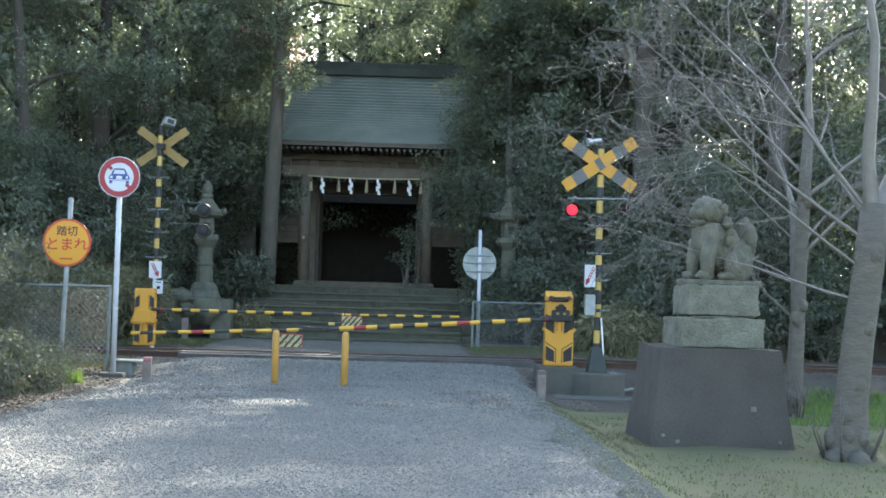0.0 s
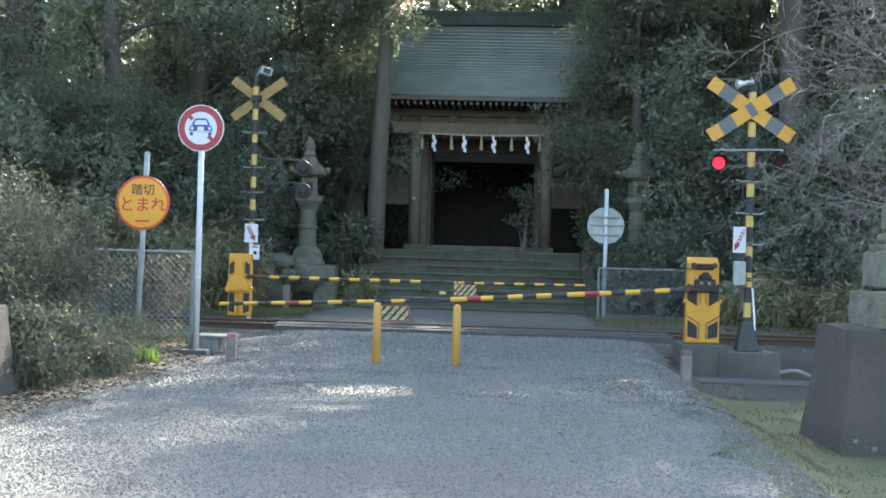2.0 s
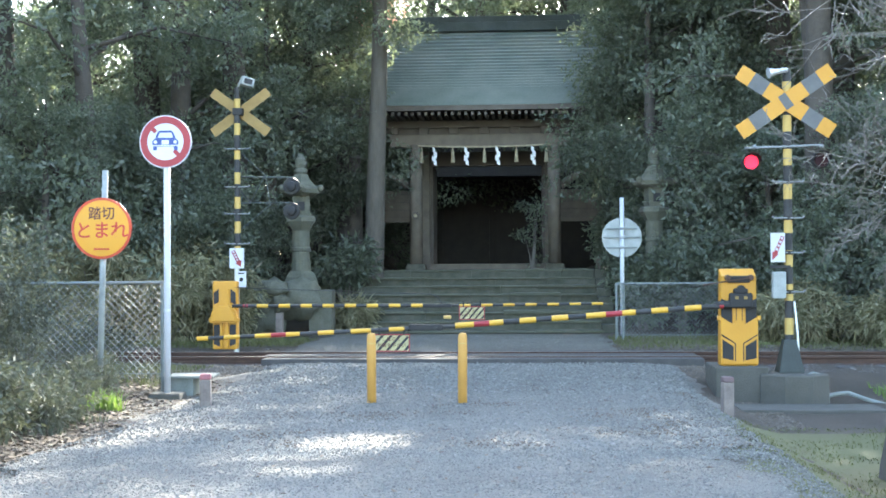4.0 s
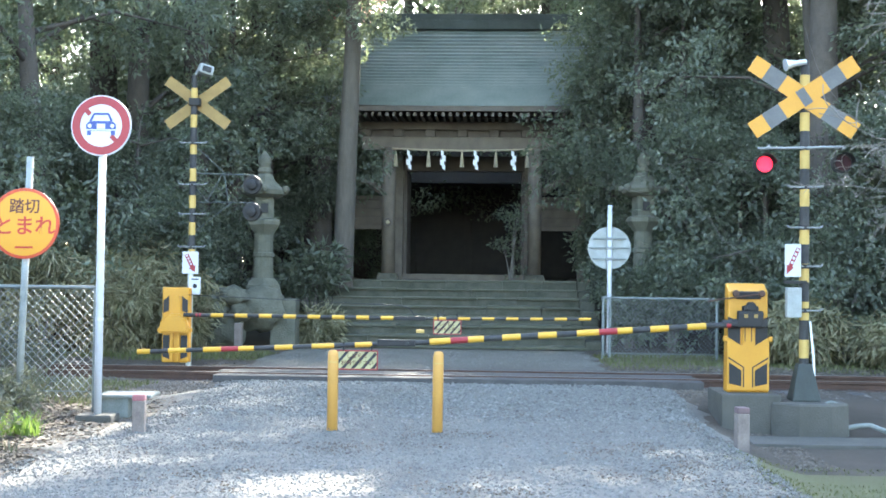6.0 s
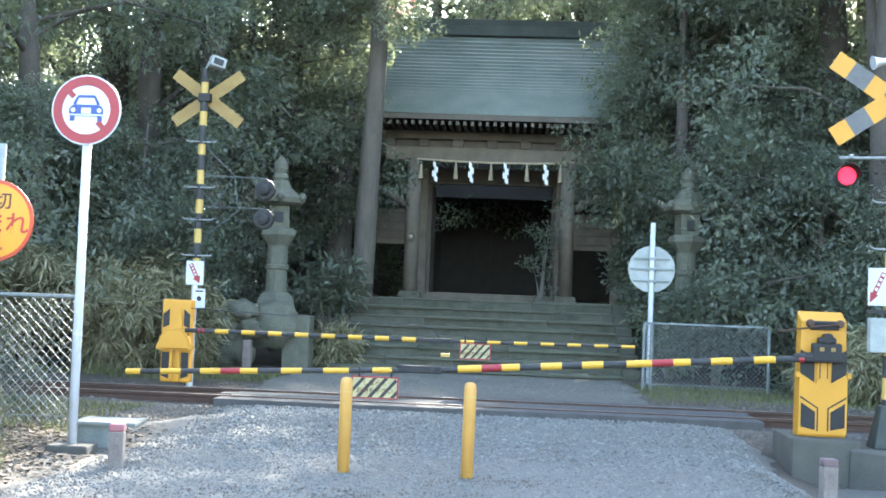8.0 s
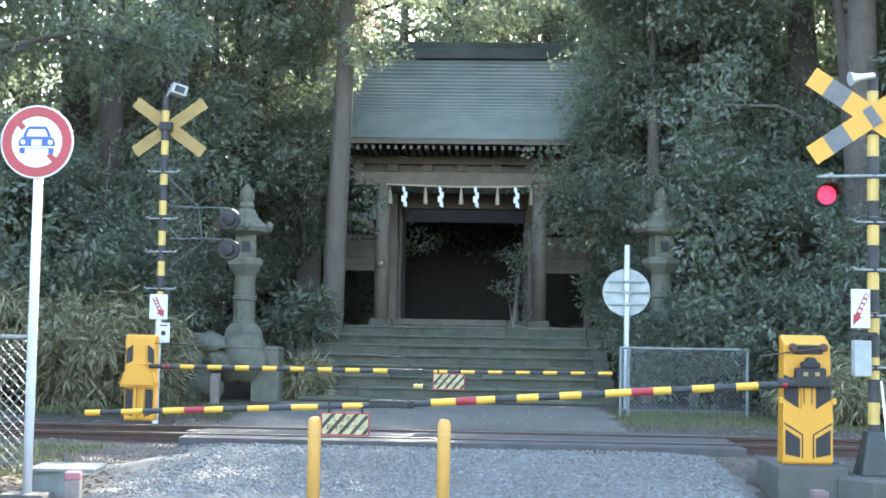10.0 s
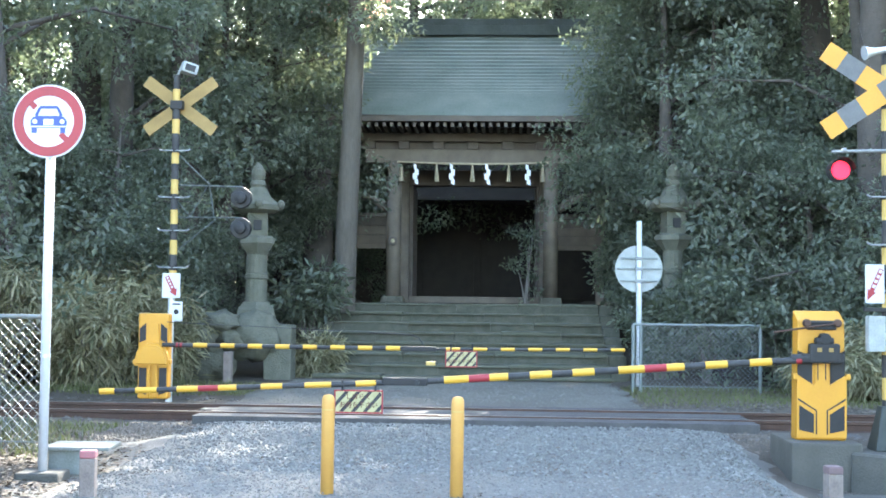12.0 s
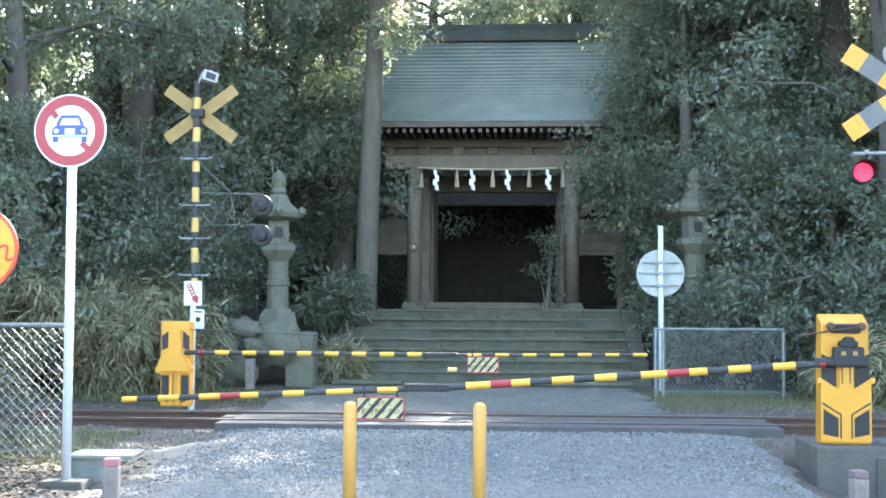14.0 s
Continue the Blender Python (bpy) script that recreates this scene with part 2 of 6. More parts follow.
def box(bm, lo, hi, bevel=0.0, taper=1.0, seg=2):
    """A box from corner to corner; taper narrows its top."""
    c = [(a + b) / 2 for a, b in zip(lo, hi)]
    vs = bmesh.ops.create_cube(bm, size=1.0)["verts"]
    for v in vs:
        k = taper if v.co.z > 0 else 1.0
        v.co = Vector((c[0] + v.co.x * (hi[0] - lo[0]) * k, c[1] + v.co.y * (hi[1] - lo[1]) * k, c[2] + v.co.z * (hi[2] - lo[2])))
    if bevel:
        es = list({e for v in vs for e in v.link_edges})
        bmesh.ops.bevel(bm, geom=es, offset=bevel, segments=seg, affect="EDGES", profile=0.6)
    return bm


def B(lo, hi, bevel=0.0, taper=1.0):
    return box(bmesh.new(), lo, hi, bevel, taper)


def tube(bm, points, radii, sides=8, cap=True):
    """A tube through points, tapering with radii."""
    pts = [Vector(p) for p in points]
    if not hasattr(radii, "__len__"):
        radii = [radii] * len(pts)
    rings = []
    prev = None
    for i, p in enumerate(pts):
        d = (pts[min(i + 1, len(pts) - 1)] - pts[max(i - 1, 0)]).normalized()
        if prev is None:
            a = d.orthogonal().normalized()
        else:
            a = (prev - d * prev.dot(d))
            a = a.normalized() if a.length > 1e-5 else d.orthogonal().normalized()
        prev = a
        b = d.cross(a)
        rings.append([bm.verts.new(p + (a * math.cos(s) + b * math.sin(s)) * radii[i]) for s in (2 * math.pi * k / sides for k in range(sides))])
    for r, q in zip(rings, rings[1:]):
        for k in range(sides):
            bm.faces.new((r[k], r[(k + 1) % sides], q[(k + 1) % sides], q[k]))
    if cap:
        bm.faces.new(rings[0][::-1])
        bm.faces.new(rings[-1])
    return bm


def T(points, radii, sides=12):
    return tube(bmesh.new(), points, radii, sides)


def lathe(bm, profile, sides=24, axis="z", at=(0, 0, 0)):
    """profile: (radius, height) from the bottom up."""
    rings = []
    for r, h in profile:
        ring = []
        for k in range(sides):
            s = 2 * math.pi * (k + 0.5) / sides
            x, y = r * math.cos(s), r * math.sin(s)
            co = (x, y, h) if axis == "z" else ((x, h, y) if axis == "y" else (h, x, y))
            ring.append(bm.verts.new(Vector(co) + Vector(at)))
        rings.append(ring)
    for r, q in zip(rings, rings[1:]):
        for k in range(sides):
            bm.faces.new((r[k], r[(k + 1) % sides], q[(k + 1) % sides], q[k]))
    bm.faces.new(rings[0][::-1])
    bm.faces.new(rings[-1])
    bmesh.ops.recalc_face_normals(bm, faces=bm.faces)
    return bm


def L(profile, sides=24, axis="z", at=(0, 0, 0)):
    return lathe(bmesh.new(), profile, sides, axis, at)


def slab(bm, outline, y, depth):
    """A flat plate in the xz plane, given by its outline, front face at y, reaching back by depth."""
    a = [bm.verts.new((x, y, z)) for x, z in outline]
    b = [bm.verts.new((x, y + depth, z)) for x, z in outline]
    n = len(a)
    bm.faces.new(a)
    bm.faces.new(b[::-1])
    for i in range(n):
        bm.faces.new((a[i], b[i], b[(i + 1) % n], a[(i + 1) % n]))
    bmesh.ops.recalc_face_normals(bm, faces=bm.faces)
    return bm


def S(outline, y, depth):
    return slab(bmesh.new(), outline, y, depth)


def ring_plate(r0, r1, y, depth, sides=48):
    bm = bmesh.new()
    vs = [[bm.verts.new((r * math.cos(s), yy, r * math.sin(s))) for s in (2 * math.pi * k / sides for k in range(sides))] for r, yy in ((r0, y), (r1, y), (r1, y + depth), (r0, y + depth))]
    for i in range(4):
        r, q = vs[i], vs[(i + 1) % 4]
        for k in range(sides):
            bm.faces.new((r[k], r[(k + 1) % sides], q[(k + 1) % sides], q[k]))
    bmesh.ops.recalc_face_normals(bm, faces=bm.faces)
    return bm


def lettering(name, words, size, place, material, parent, spacing=1.0):
    """Raised writing that faces -y, centred on place."""
    cu = bpy.data.curves.new(name, "FONT")
    cu.body, cu.size, cu.align_x, cu.align_y, cu.extrude = words, size, "CENTER", "CENTER", 0.0015
    cu.space_character = spacing
    cu.offset = size * 0.012
    tmp = new(name + "_source", cu)
    bpy.context.view_layer.update()
    me = bpy.data.meshes.new_from_object(tmp.evaluated_get(bpy.context.evaluated_depsgraph_get()))
    bpy.data.objects.remove(tmp)
    me.materials.clear()
    me.materials.append(material)
    ob = new(name, me)
    ob.parent = parent
    ob.matrix_basis = pose(*place, 90, 0, 0)
    return ob


def smooth01(a, b, v):
    t = min(1.0, max(0.0, (v - a) / (b - a)))
    return t * t * (3 - 2 * t)


def wob(x, y, s, seed=0.0):
    return noise.noise(Vector((x * s, y * s, seed)))


# ---- the ground ----
ROAD_L, ROAD_R = -3.25, 2.2
DIP = 0.065
STEP_X0, STEP_X1, STEP_Y0, STEP_RUN, STEP_RISE, STEPS = -3.3, 1.9, 29.6, 0.52, 0.18, 8


def ground_z(x, y):
    z = 0.1 * smooth01(24.3, 25.4, y) + 0.075 * smooth01(19.0, 21.6, y) * (1 - smooth01(24.3, 25.4, y))
    z -= DIP * smooth01(12.0, 16.5, y) * (1 - smooth01(24.3, 25.4, y))  # the road sags towards the track
    z -= 0.22 * smooth01(2.15, 3.0, x) * smooth01(-2, 6, y) * (1 - smooth01(19.6, 22.0, y))
    hill = smooth01(28.6, 37.5, y) * 1.42
    z += hill
    if y > 44:
        z += 0.02 * (min(y, 90) - 44)
    z += 0.05 * smooth01(-3.3, -4.6, x) if x > -3.3 else 0.12 * smooth01(3.3, 5.5, -x) * (1 - smooth01(20, 22, y))
    rough = smooth01(3.0, 5.0, abs(x + 0.5))
    z += rough * (0.05 * wob(x, y, 0.7) + 0.02 * wob(x, y, 2.3, 4))
    if STEP_X0 - 0.3 < x < STEP_X1 + 0.3 and y > STEP_Y0 - 0.2:
        z -= 0.25 * smooth01(STEP_Y0 - 0.2, STEP_Y0 + 0.8, y)
    return z


def sheet(name, xs, ys, lift, material, edge=None, parent=None):
    """A sheet that lies on the ground; edge(x, y) may shift its border points."""
    verts, faces = [], []
    nx = len(xs)
    for y in ys:
        for x in xs:
            px, py = (x, y) if edge is None else edge(x, y)
            verts.append((px, py, ground_z(px, py) + lift(px, py)))
    for j in range(len(ys) - 1):
        for i in range(nx - 1):
            a = j * nx + i
            faces.append((a, a + 1, a + nx + 1, a + nx))
    return raw(name, verts, faces, material, parent, smooth=True)


xs = [-1500, -500, -160, -80, -50, -35] + [v * 0.5 for v in range(-50, 51)] + [35, 50, 80, 160, 500, 1500]
ys = [-1500, -500, -160, -80, -40] + [v * 0.5 for v in range(-40, 130)] + [80, 110, 180, 500, 1500]
tagged(sheet("ground", xs, ys, lambda x, y: 0.0, M_EARTH), "brown earth strewn with leaf litter round the crossing", "ground", kind="structure")


def road_edge(x, y):
    w = 0.34 * wob(0, y, 0.8, 2) + 0.16 * wob(0, y, 2.6, 7) + 0.07 * wob(0, y, 7.0, 1)
    k = smooth01(0.6, 1.0, abs((x - (ROAD_L + ROAD_R) / 2) / ((ROAD_R - ROAD_L) / 2)))
    left = x < (ROAD_L + ROAD_R) / 2
    open_out = 0.55 * smooth01(14.5, 17, y) * (1 - smooth01(20.5, 22, y)) - 0.2 * (1 - smooth01(13.5, 15.5, y)) if left is False else -0.05
    return x + k * (w + (open_out if not left else 0.25 * (1 - smooth01(9, 14, y)) - 0.65 * smooth01(15.2, 16.6, y) * (1 - smooth01(20.0, 21.5, y)))), y


def road_lift(x, y):
    m = min(x - ROAD_L, ROAD_R - x)
    return 0.03 * smooth01(-0.4, 0.25, m) + 0.012 + 0.012 * wob(x, y, 1.2, 3)


gx = [ROAD_L + (ROAD_R - ROAD_L) * k / 36 for k in range(37)]
road = tagged(sheet("road", gx, [-30 + 0.25 * k for k in range(int(52.1 / 0.25) + 1)], road_lift, M_GRAVEL, road_edge), "pale grey loose gravel road leading to the crossing", "road", kind="structure")
far_road = tagged(sheet("road_far", [-3.6 + 0.2 * k for k in range(28)], [24.6 + 0.25 * k for k in range(19)], lambda x, y: 0.03, M_PATH, lambda x, y: (x + 0.3 * wob(x, y, 1.5), y)), "grey gravel path between the track and the stone steps", "road", kind="structure")
lawn = tagged(sheet("lawn", [1.7 + 0.25 * k for k in range(52)], [-30 + 0.3 * k for k in range(157)], lambda x, y: 0.02 * smooth01(2.1, 2.6, x) + 0.01 * wob(x, y, 2), M_MOSS), "thin mossy yellow-green lawn beside the gravel road", "lawn", kind="structure")


def stones(name, count, area, size, material, lift, label, category, parent=None, keep=None):
    """Loose angular stones strewn on the ground, one object."""
    rng = random.Random(count)
    base = [(1, 0, 0), (-1, 0, 0), (0, 1, 0), (0, -1, 0), (0, 0, 1), (0, 0, -1)]
    fs = [(0, 2, 4), (2, 1, 4), (1, 3, 4), (3, 0, 4), (2, 0, 5), (1, 2, 5), (3, 1, 5), (0, 3, 5)]
    verts, faces = [], []
    for _ in range(count):
        x, y = rng.uniform(*area[0]), rng.uniform(*area[1])
        if keep and not keep(x, y, rng):
            continue
        s = size * rng.uniform(0.45, 1.0) * (1.5 if rng.random() < 0.06 else 1)
        z = ground_z(x, y) + (lift(x, y) if callable(lift) else lift)
        a = rng.uniform(0, 6.28)
        ca, sa = math.cos(a), math.sin(a)
        k = len(verts)
        for bx, by, bz in base:
            qx, qy, qz = bx * s * rng.uniform(0.6, 1.1), by * s * rng.uniform(0.5, 1.0), bz * s * rng.uniform(0.4, 0.7)
            qx, qy = qx + rng.uniform(-0.3, 0.3) * s, qy + rng.uniform(-0.3, 0.3) * s
            verts.append((x + qx * ca - qy * sa, y + qx * sa + qy * ca, z + qz))
        faces += [(k + f[0], k + f[1], k + f[2]) for f in fs]
    return tagged(raw(name, verts, faces, material, parent), label, category, kind="stuff")


stones("gravel", 78000, ((ROAD_L - 0.15, ROAD_R + 0.2), (6.0, 13.5)), 0.0125, M_STONES, lambda x, y: road_lift(x, y) + 0.001, "fine crushed grey gravel on the road", "gravel")
stones("gravel", 38000, ((ROAD_L - 0.15, ROAD_R + 0.3), (13.0, 22.3)), 0.02, M_STONES, lambda x, y: road_lift(x, y) + 0.001, "loose crushed grey gravel on the road", "gravel")
stones("gravel", 6500, ((ROAD_L + 0.2, ROAD_R + 0.3), (18.6, 22.3)), 0.034, M_STONES, lambda x, y: road_lift(x, y) + 0.004, "coarse pale gravel beside the rails", "gravel")
stones("soil_crumbs", 15000, ((-3.3, 2.3), (13.5, 19.6)), 0.014, M_CRUMB, lambda x, y: road_lift(x, y) + 0.008, "brown soil crumbs trodden into the gravel", "soil crumbs", keep=lambda x, y, r: wob(x, y, 0.9, 4) + 0.5 * wob(x, y, 2.3, 9) > 0.1 + 0.5 * r.random())
stones("gravel", 3600, ((-3.5, 1.9), (24.7, 29)), 0.02, M_STONES, 0.03, "loose grey gravel beyond the track", "gravel")

stones("soil_crumbs", 9000, ((-6.0, -2.7), (17.9, 22.3)), 0.03, M_CRUMB, 0.004, "brown stony soil between fence and track", "soil crumbs")
stones("soil_crumbs", 7000, ((-5.4, -3.15), (10.5, 18.2)), 0.026, M_CRUMB, 0.012, "brown stony soil of the leafy bank", "soil crumbs")
stones("soil_crumbs", 6000, ((1.5, 6.5), (24.5, 28.6)), 0.03, M_CRUMB, 0.004, "brown stony soil beyond the track", "soil crumbs")
stones("soil_crumbs", 3500, ((2.3, 3.4), (17.2, 22.3)), 0.026, M_CRUMB, 0.004, "brown stony soil round the barrier footing", "soil crumbs")

# ---- the railway track ----
RAIL_Y = (22.75, 23.82)
track = thing("railway_track", (0, 23.3, 0.05), "single railway track with rusty rails and dark ballast", "railway track")
for ry in RAIL_Y:
    bm = bmesh.new()
    prof = [(-0.06, 0), (0.06, 0), (0.06, 0.012), (0.01, 0.03), (0.01, 0.095), (0.033, 0.105), (0.033, 0.135), (-0.033, 0.135), (-0.033, 0.105), (-0.01, 0.095), (-0.01, 0.03), (-0.06, 0.012)]
    rows = [[bm.verts.new((x, ry - 23.3 + py, pz - 0.06)) for py, pz in prof] for x in (-60, -20, -8, 8, 20, 60)]
    for r, q in zip(rows, rows[1:]):
        for k in range(12):
            bm.faces.new((r[k], r[(k + 1) % 12], q[(k + 1) % 12], q[k]))
    bmesh.ops.recalc_face_normals(bm, faces=bm.faces)
    rail = part("rail", bm, M_RAIL, track)
    part("rail_head", B((-60, ry - 23.3 - 0.028, 0.0755), (60, ry - 23.3 + 0.028, 0.079)), M_RAILTOP, rail, "worn bright rail head")
sl = bmesh.new()
box(sl, (-0.11, -1.05, -0.13), (0.11, 1.05, -0.05), 0.012)
first = part("sleeper", sl, M_PLANK, track)
for i in range(-40, 41):
    x = i * 0.62
    if i and abs(x + 0.3) > 3.2:
        o = first.copy()
        scene.collection.objects.link(o)
        o.location.x = x
first.location.x = 4.3 - 0.3
rng = random.Random(5)
for y0, y1 in ((22.3, 22.66), (22.86, 23.1), (23.12, 23.4), (23.42, 23.73), (23.92, 24.35)):
    part("crossing_plank", B((-3.6 + rng.uniform(-0.1, 0.1), y0 - 23.3, -0.05), (2.9 + rng.uniform(-0.1, 0.1), y1 - 23.3, 0.062 + rng.uniform(-0.008, 0.008)), 0.012), M_PLANK, track)
stones("ballast", 14000, ((-16, 16), (21.6, 25.2)), 0.035, M_BALLAST, 0.0, "dark brown ballast stones round the rails", "ballast", keep=lambda x, y, r: abs(x + 0.4) > 3.0)


# ---- round road signs ----
def disc(r, y, depth, sides=48):
    return L([(r, y), (r, y + depth)], sides, "y")


def sign_pole(parent, top, r, material=None, lean=0.0):
    return part("pole", T([(-lean * 0.08, 0, -0.2), (lean * 0.5, 0, top * 0.5), (lean, 0, top)], r, 14), material or M_WHITE, parent, smooth=True)


def no_cars_sign():
    s = thing("road_sign", (-3.74, 18.0, ground_z(-3.74, 18.0) + DIP), "round no-motor-cars sign, red ring and blue car on a white pole", "road sign")
    sign_pole(s, 2.95, 0.038)
    part("footing", B((-0.2, -0.17, -0.2), (0.2, 0.17, 0.02), 0.02, 0.9), M_CONC, s, "rough concrete footing")
    for z in (0.95, 1.45):
        part("band", L([(0.041, z), (0.041, z + 0.03)], 14), M_GALV, s)
    f = part("sign_face", disc(0.305, -0.062, 0.014), M_WHITE, s)
    f.location.z = 2.9
    ring = part("red_ring", ring_plate(0.213, 0.292, -0.068, 0.006), M_RED, f)
    for k in (1, -1):  # the two stubs of the cut slash
        bm = S([(-0.024, -0.03), (0.024, -0.03), (0.024, 0.045), (-0.024, 0.045)], -0.0665, 0.004)
        bm.transform(pose(-0.133 * k, 0, 0.133 * k) @ Matrix.Rotation(radians(-45), 4, "Y"))
        part("slash_end", bm, M_RED, f)
    body = [(-0.15, -0.055), (-0.152, 0.005), (-0.13, 0.034), (-0.1, 0.045), (0.1, 0.045), (0.13, 0.034), (0.152, 0.005), (0.15, -0.055)]
    car = part("car_symbol", S(body, -0.0675, 0.005), M_BLUE, f)
    for q, nm in zip(([(-0.12, 0.045), (-0.09, 0.105), (-0.068, 0.105), (-0.092, 0.045)], [(0.12, 0.045), (0.09, 0.105), (0.068, 0.105), (0.092, 0.045)], [(-0.09, 0.105), (-0.07, 0.128), (0.07, 0.128), (0.09, 0.105)],
              [(-0.142, -0.055), (-0.142, -0.098), (-0.1, -0.098), (-0.1, -0.055)], [(0.142, -0.055), (0.142, -0.098), (0.1, -0.098), (0.1, -0.055)]), ("car_pillar", "car_pillar", "car_roof", "car_wheel", "car_wheel")):
        part(nm, S(q, -0.0675, 0.005), M_BLUE, car)
    part("car_grille", S([(-0.042, -0.032), (0.042, -0.032), (0.042, 0.018), (-0.042, 0.018)], -0.071, 0.004), M_WHITE, car)
    for k in (-1, 1):
        lamp = part("car_headlight", disc(0.02, -0.071, 0.004, 20), M_WHITE, car)
        lamp.location = (k * 0.115, 0, -0.003)
    part("car_bumper", S([(-0.155, -0.05), (0.155, -0.05), (0.155, -0.038), (-0.155, -0.038)], -0.071, 0.004), M_WHITE, car)
    for z in (0.12, -0.12):
        part("bracket", B((-0.05, -0.05, 2.9 + z - 0.02), (0.05, 0.04, 2.9 + z + 0.02), 0.004), M_GALV, s)
    return s


no_cars_sign()


def stop_sign():
    s = thing("road_sign", (-4.45, 17.75, ground_z(-4.45, 17.75) + DIP), "round orange railway-crossing stop sign on a thin pale pole", "road sign")
    sign_pole(s, 2.5, 0.034, M_ALU, 0.07)
    f = part("sign_face", disc(0.345, -0.06, 0.014), M_ORANGE, s)
    f.location = (0.045, 0, 1.84)
    part("rim", ring_plate(0.318, 0.347, -0.066, 0.022), M_ORANGE_RIM, f)
    lettering("small_lettering", "踏切", 0.155, (0, -0.0625, 0.16), M_INK, f, 1.0)
    lettering("large_lettering", "とまれ", 0.205, (0, -0.0625, -0.035), M_INK_RED, f, 1.0)
    part("small_print", S([(-0.09, -0.245), (0.09, -0.245), (0.09, -0.225), (-0.09, -0.225)], -0.0635, 0.002), M_INK_RED, f)
    return s


stop_sign()


def sign_from_behind():
    s = thing("road_sign", (2.21, 28.4, ground_z(2.21, 28.4)), "round sign seen from its bare aluminium back, on a white pole", "road sign")
    sign_pole(s, 2.72, 0.042)
    f = part("sign_back", disc(0.385, 0.05, 0.012), M_ALU, s)
    f.location.z = 1.95
    for z in (0.17, 0.0, -0.2):
        w = 0.3 if z else 0.36
        part("stiffener", B((-w, 0.025, z - 0.014), (w, 0.049, z + 0.014), 0.004), M_FENCE, f)
        part("clamp", B((-0.06, -0.05, z - 0.025), (0.06, 0.046, z + 0.025), 0.006), M_WIRE, f)
    part("footing", B((-0.16, -0.16, -0.1), (0.16, 0.16, 0.04), 0.02), M_CONC, s)
    return s


sign_from_behind()


# ---- bollards and marker posts ----
def bollard():
    s = thing("bollard", (-1.305, 17.42, 0.02), "slim yellow painted steel bollard standing in gravel", "bollard", "yellow bollards on the road")
    part("post", L([(0.05, -0.3), (0.05, 0.655), (0.047, 0.69), (0.036, 0.712), (0.015, 0.72), (0.002, 0.721)], 24), M_BOLLARD, s, smooth=True)
    part("collar", L([(0.062, -0.12), (0.062, -0.052), (0.052, -0.044)], 24), M_YELLOW_OLD, s)
    part("cap_band", L([(0.0515, 0.6), (0.0515, 0.61)], 24), M_YELLOW_OLD, s)
    return s


b1 = bollard()
copy_thing(b1, pose(-0.312, 17.42, 0.02, 0, 0.4, 40))


def marker_post(x, y, z, h, label, top=M_MARK_RED):
    s = thing("marker_post", (x, y, z), label, "marker post", "concrete boundary posts", 8)
    part("shaft", B((-0.058, -0.058, -0.15), (0.058, 0.058, h - 0.06), 0.01), M_MARK, s)
    part("painted_top", B((-0.059, -0.059, h - 0.06), (0.059, 0.059, h), 0.014), top, s, "faded red painted top")
    return s


marker_post(-3.06, 17.1, -0.03, 0.35, "stained square concrete marker post with faded red top")
marker_post(2.53, 17.45, -0.04, 0.3, "grey square concrete marker post with faded reddish top", M_MARK_DULL)

ub = thing("utility_box", (-3.58, 18.5, ground_z(-3.58, 18.5) + DIP), "low pale grey-green concrete cable box with a flat lid", "utility box", rz=4)
part("body", B((-0.24, -0.18, -0.25), (0.04, 0.22, 0.16), 0.01), M_CONC_PALE, ub)
part("lid", B((-0.28, -0.22, 0.16), (0.28, 0.26, 0.195), 0.012), M_CONC_PALE, ub)


# ---- barriers ----
def stripes(parent, p0, p1, r, bands, sides=16):
    """A striped arm; bands are (from, to, material) along it, 0 to 1."""
    p0, p1 = Vector(p0), Vector(p1)
    for a, b, m in bands:
        part("stripe", T([p0.lerp(p1, a), p0.lerp(p1, b)], r * (1.12 if m is not M_GREYBLACK else 1.0), sides), m, parent, smooth=False)


def arm_bands(x0, x1, lights, reds):
    """Turns stripes given by place along the arm into parts of its length, with dark lengths between."""
    k = lambda v: (v - x0) / (x1 - x0)
    out, at = [], 0.0
    allb = sorted([(k(a), k(b), M_SHEETING) for a, b in lights] + [(k(a), k(b), M_RED) for a, b in reds])
    for a, b, m in allb:
        a, b = min(a, b), max(a, b)
        if a - at > 0.003:
            out.append((at, a, M_GREYBLACK))
        out.append((a, b, m))
        at = b
    if at < 0.999:
        out.append((at, 1.0, M_GREYBLACK))
    return out


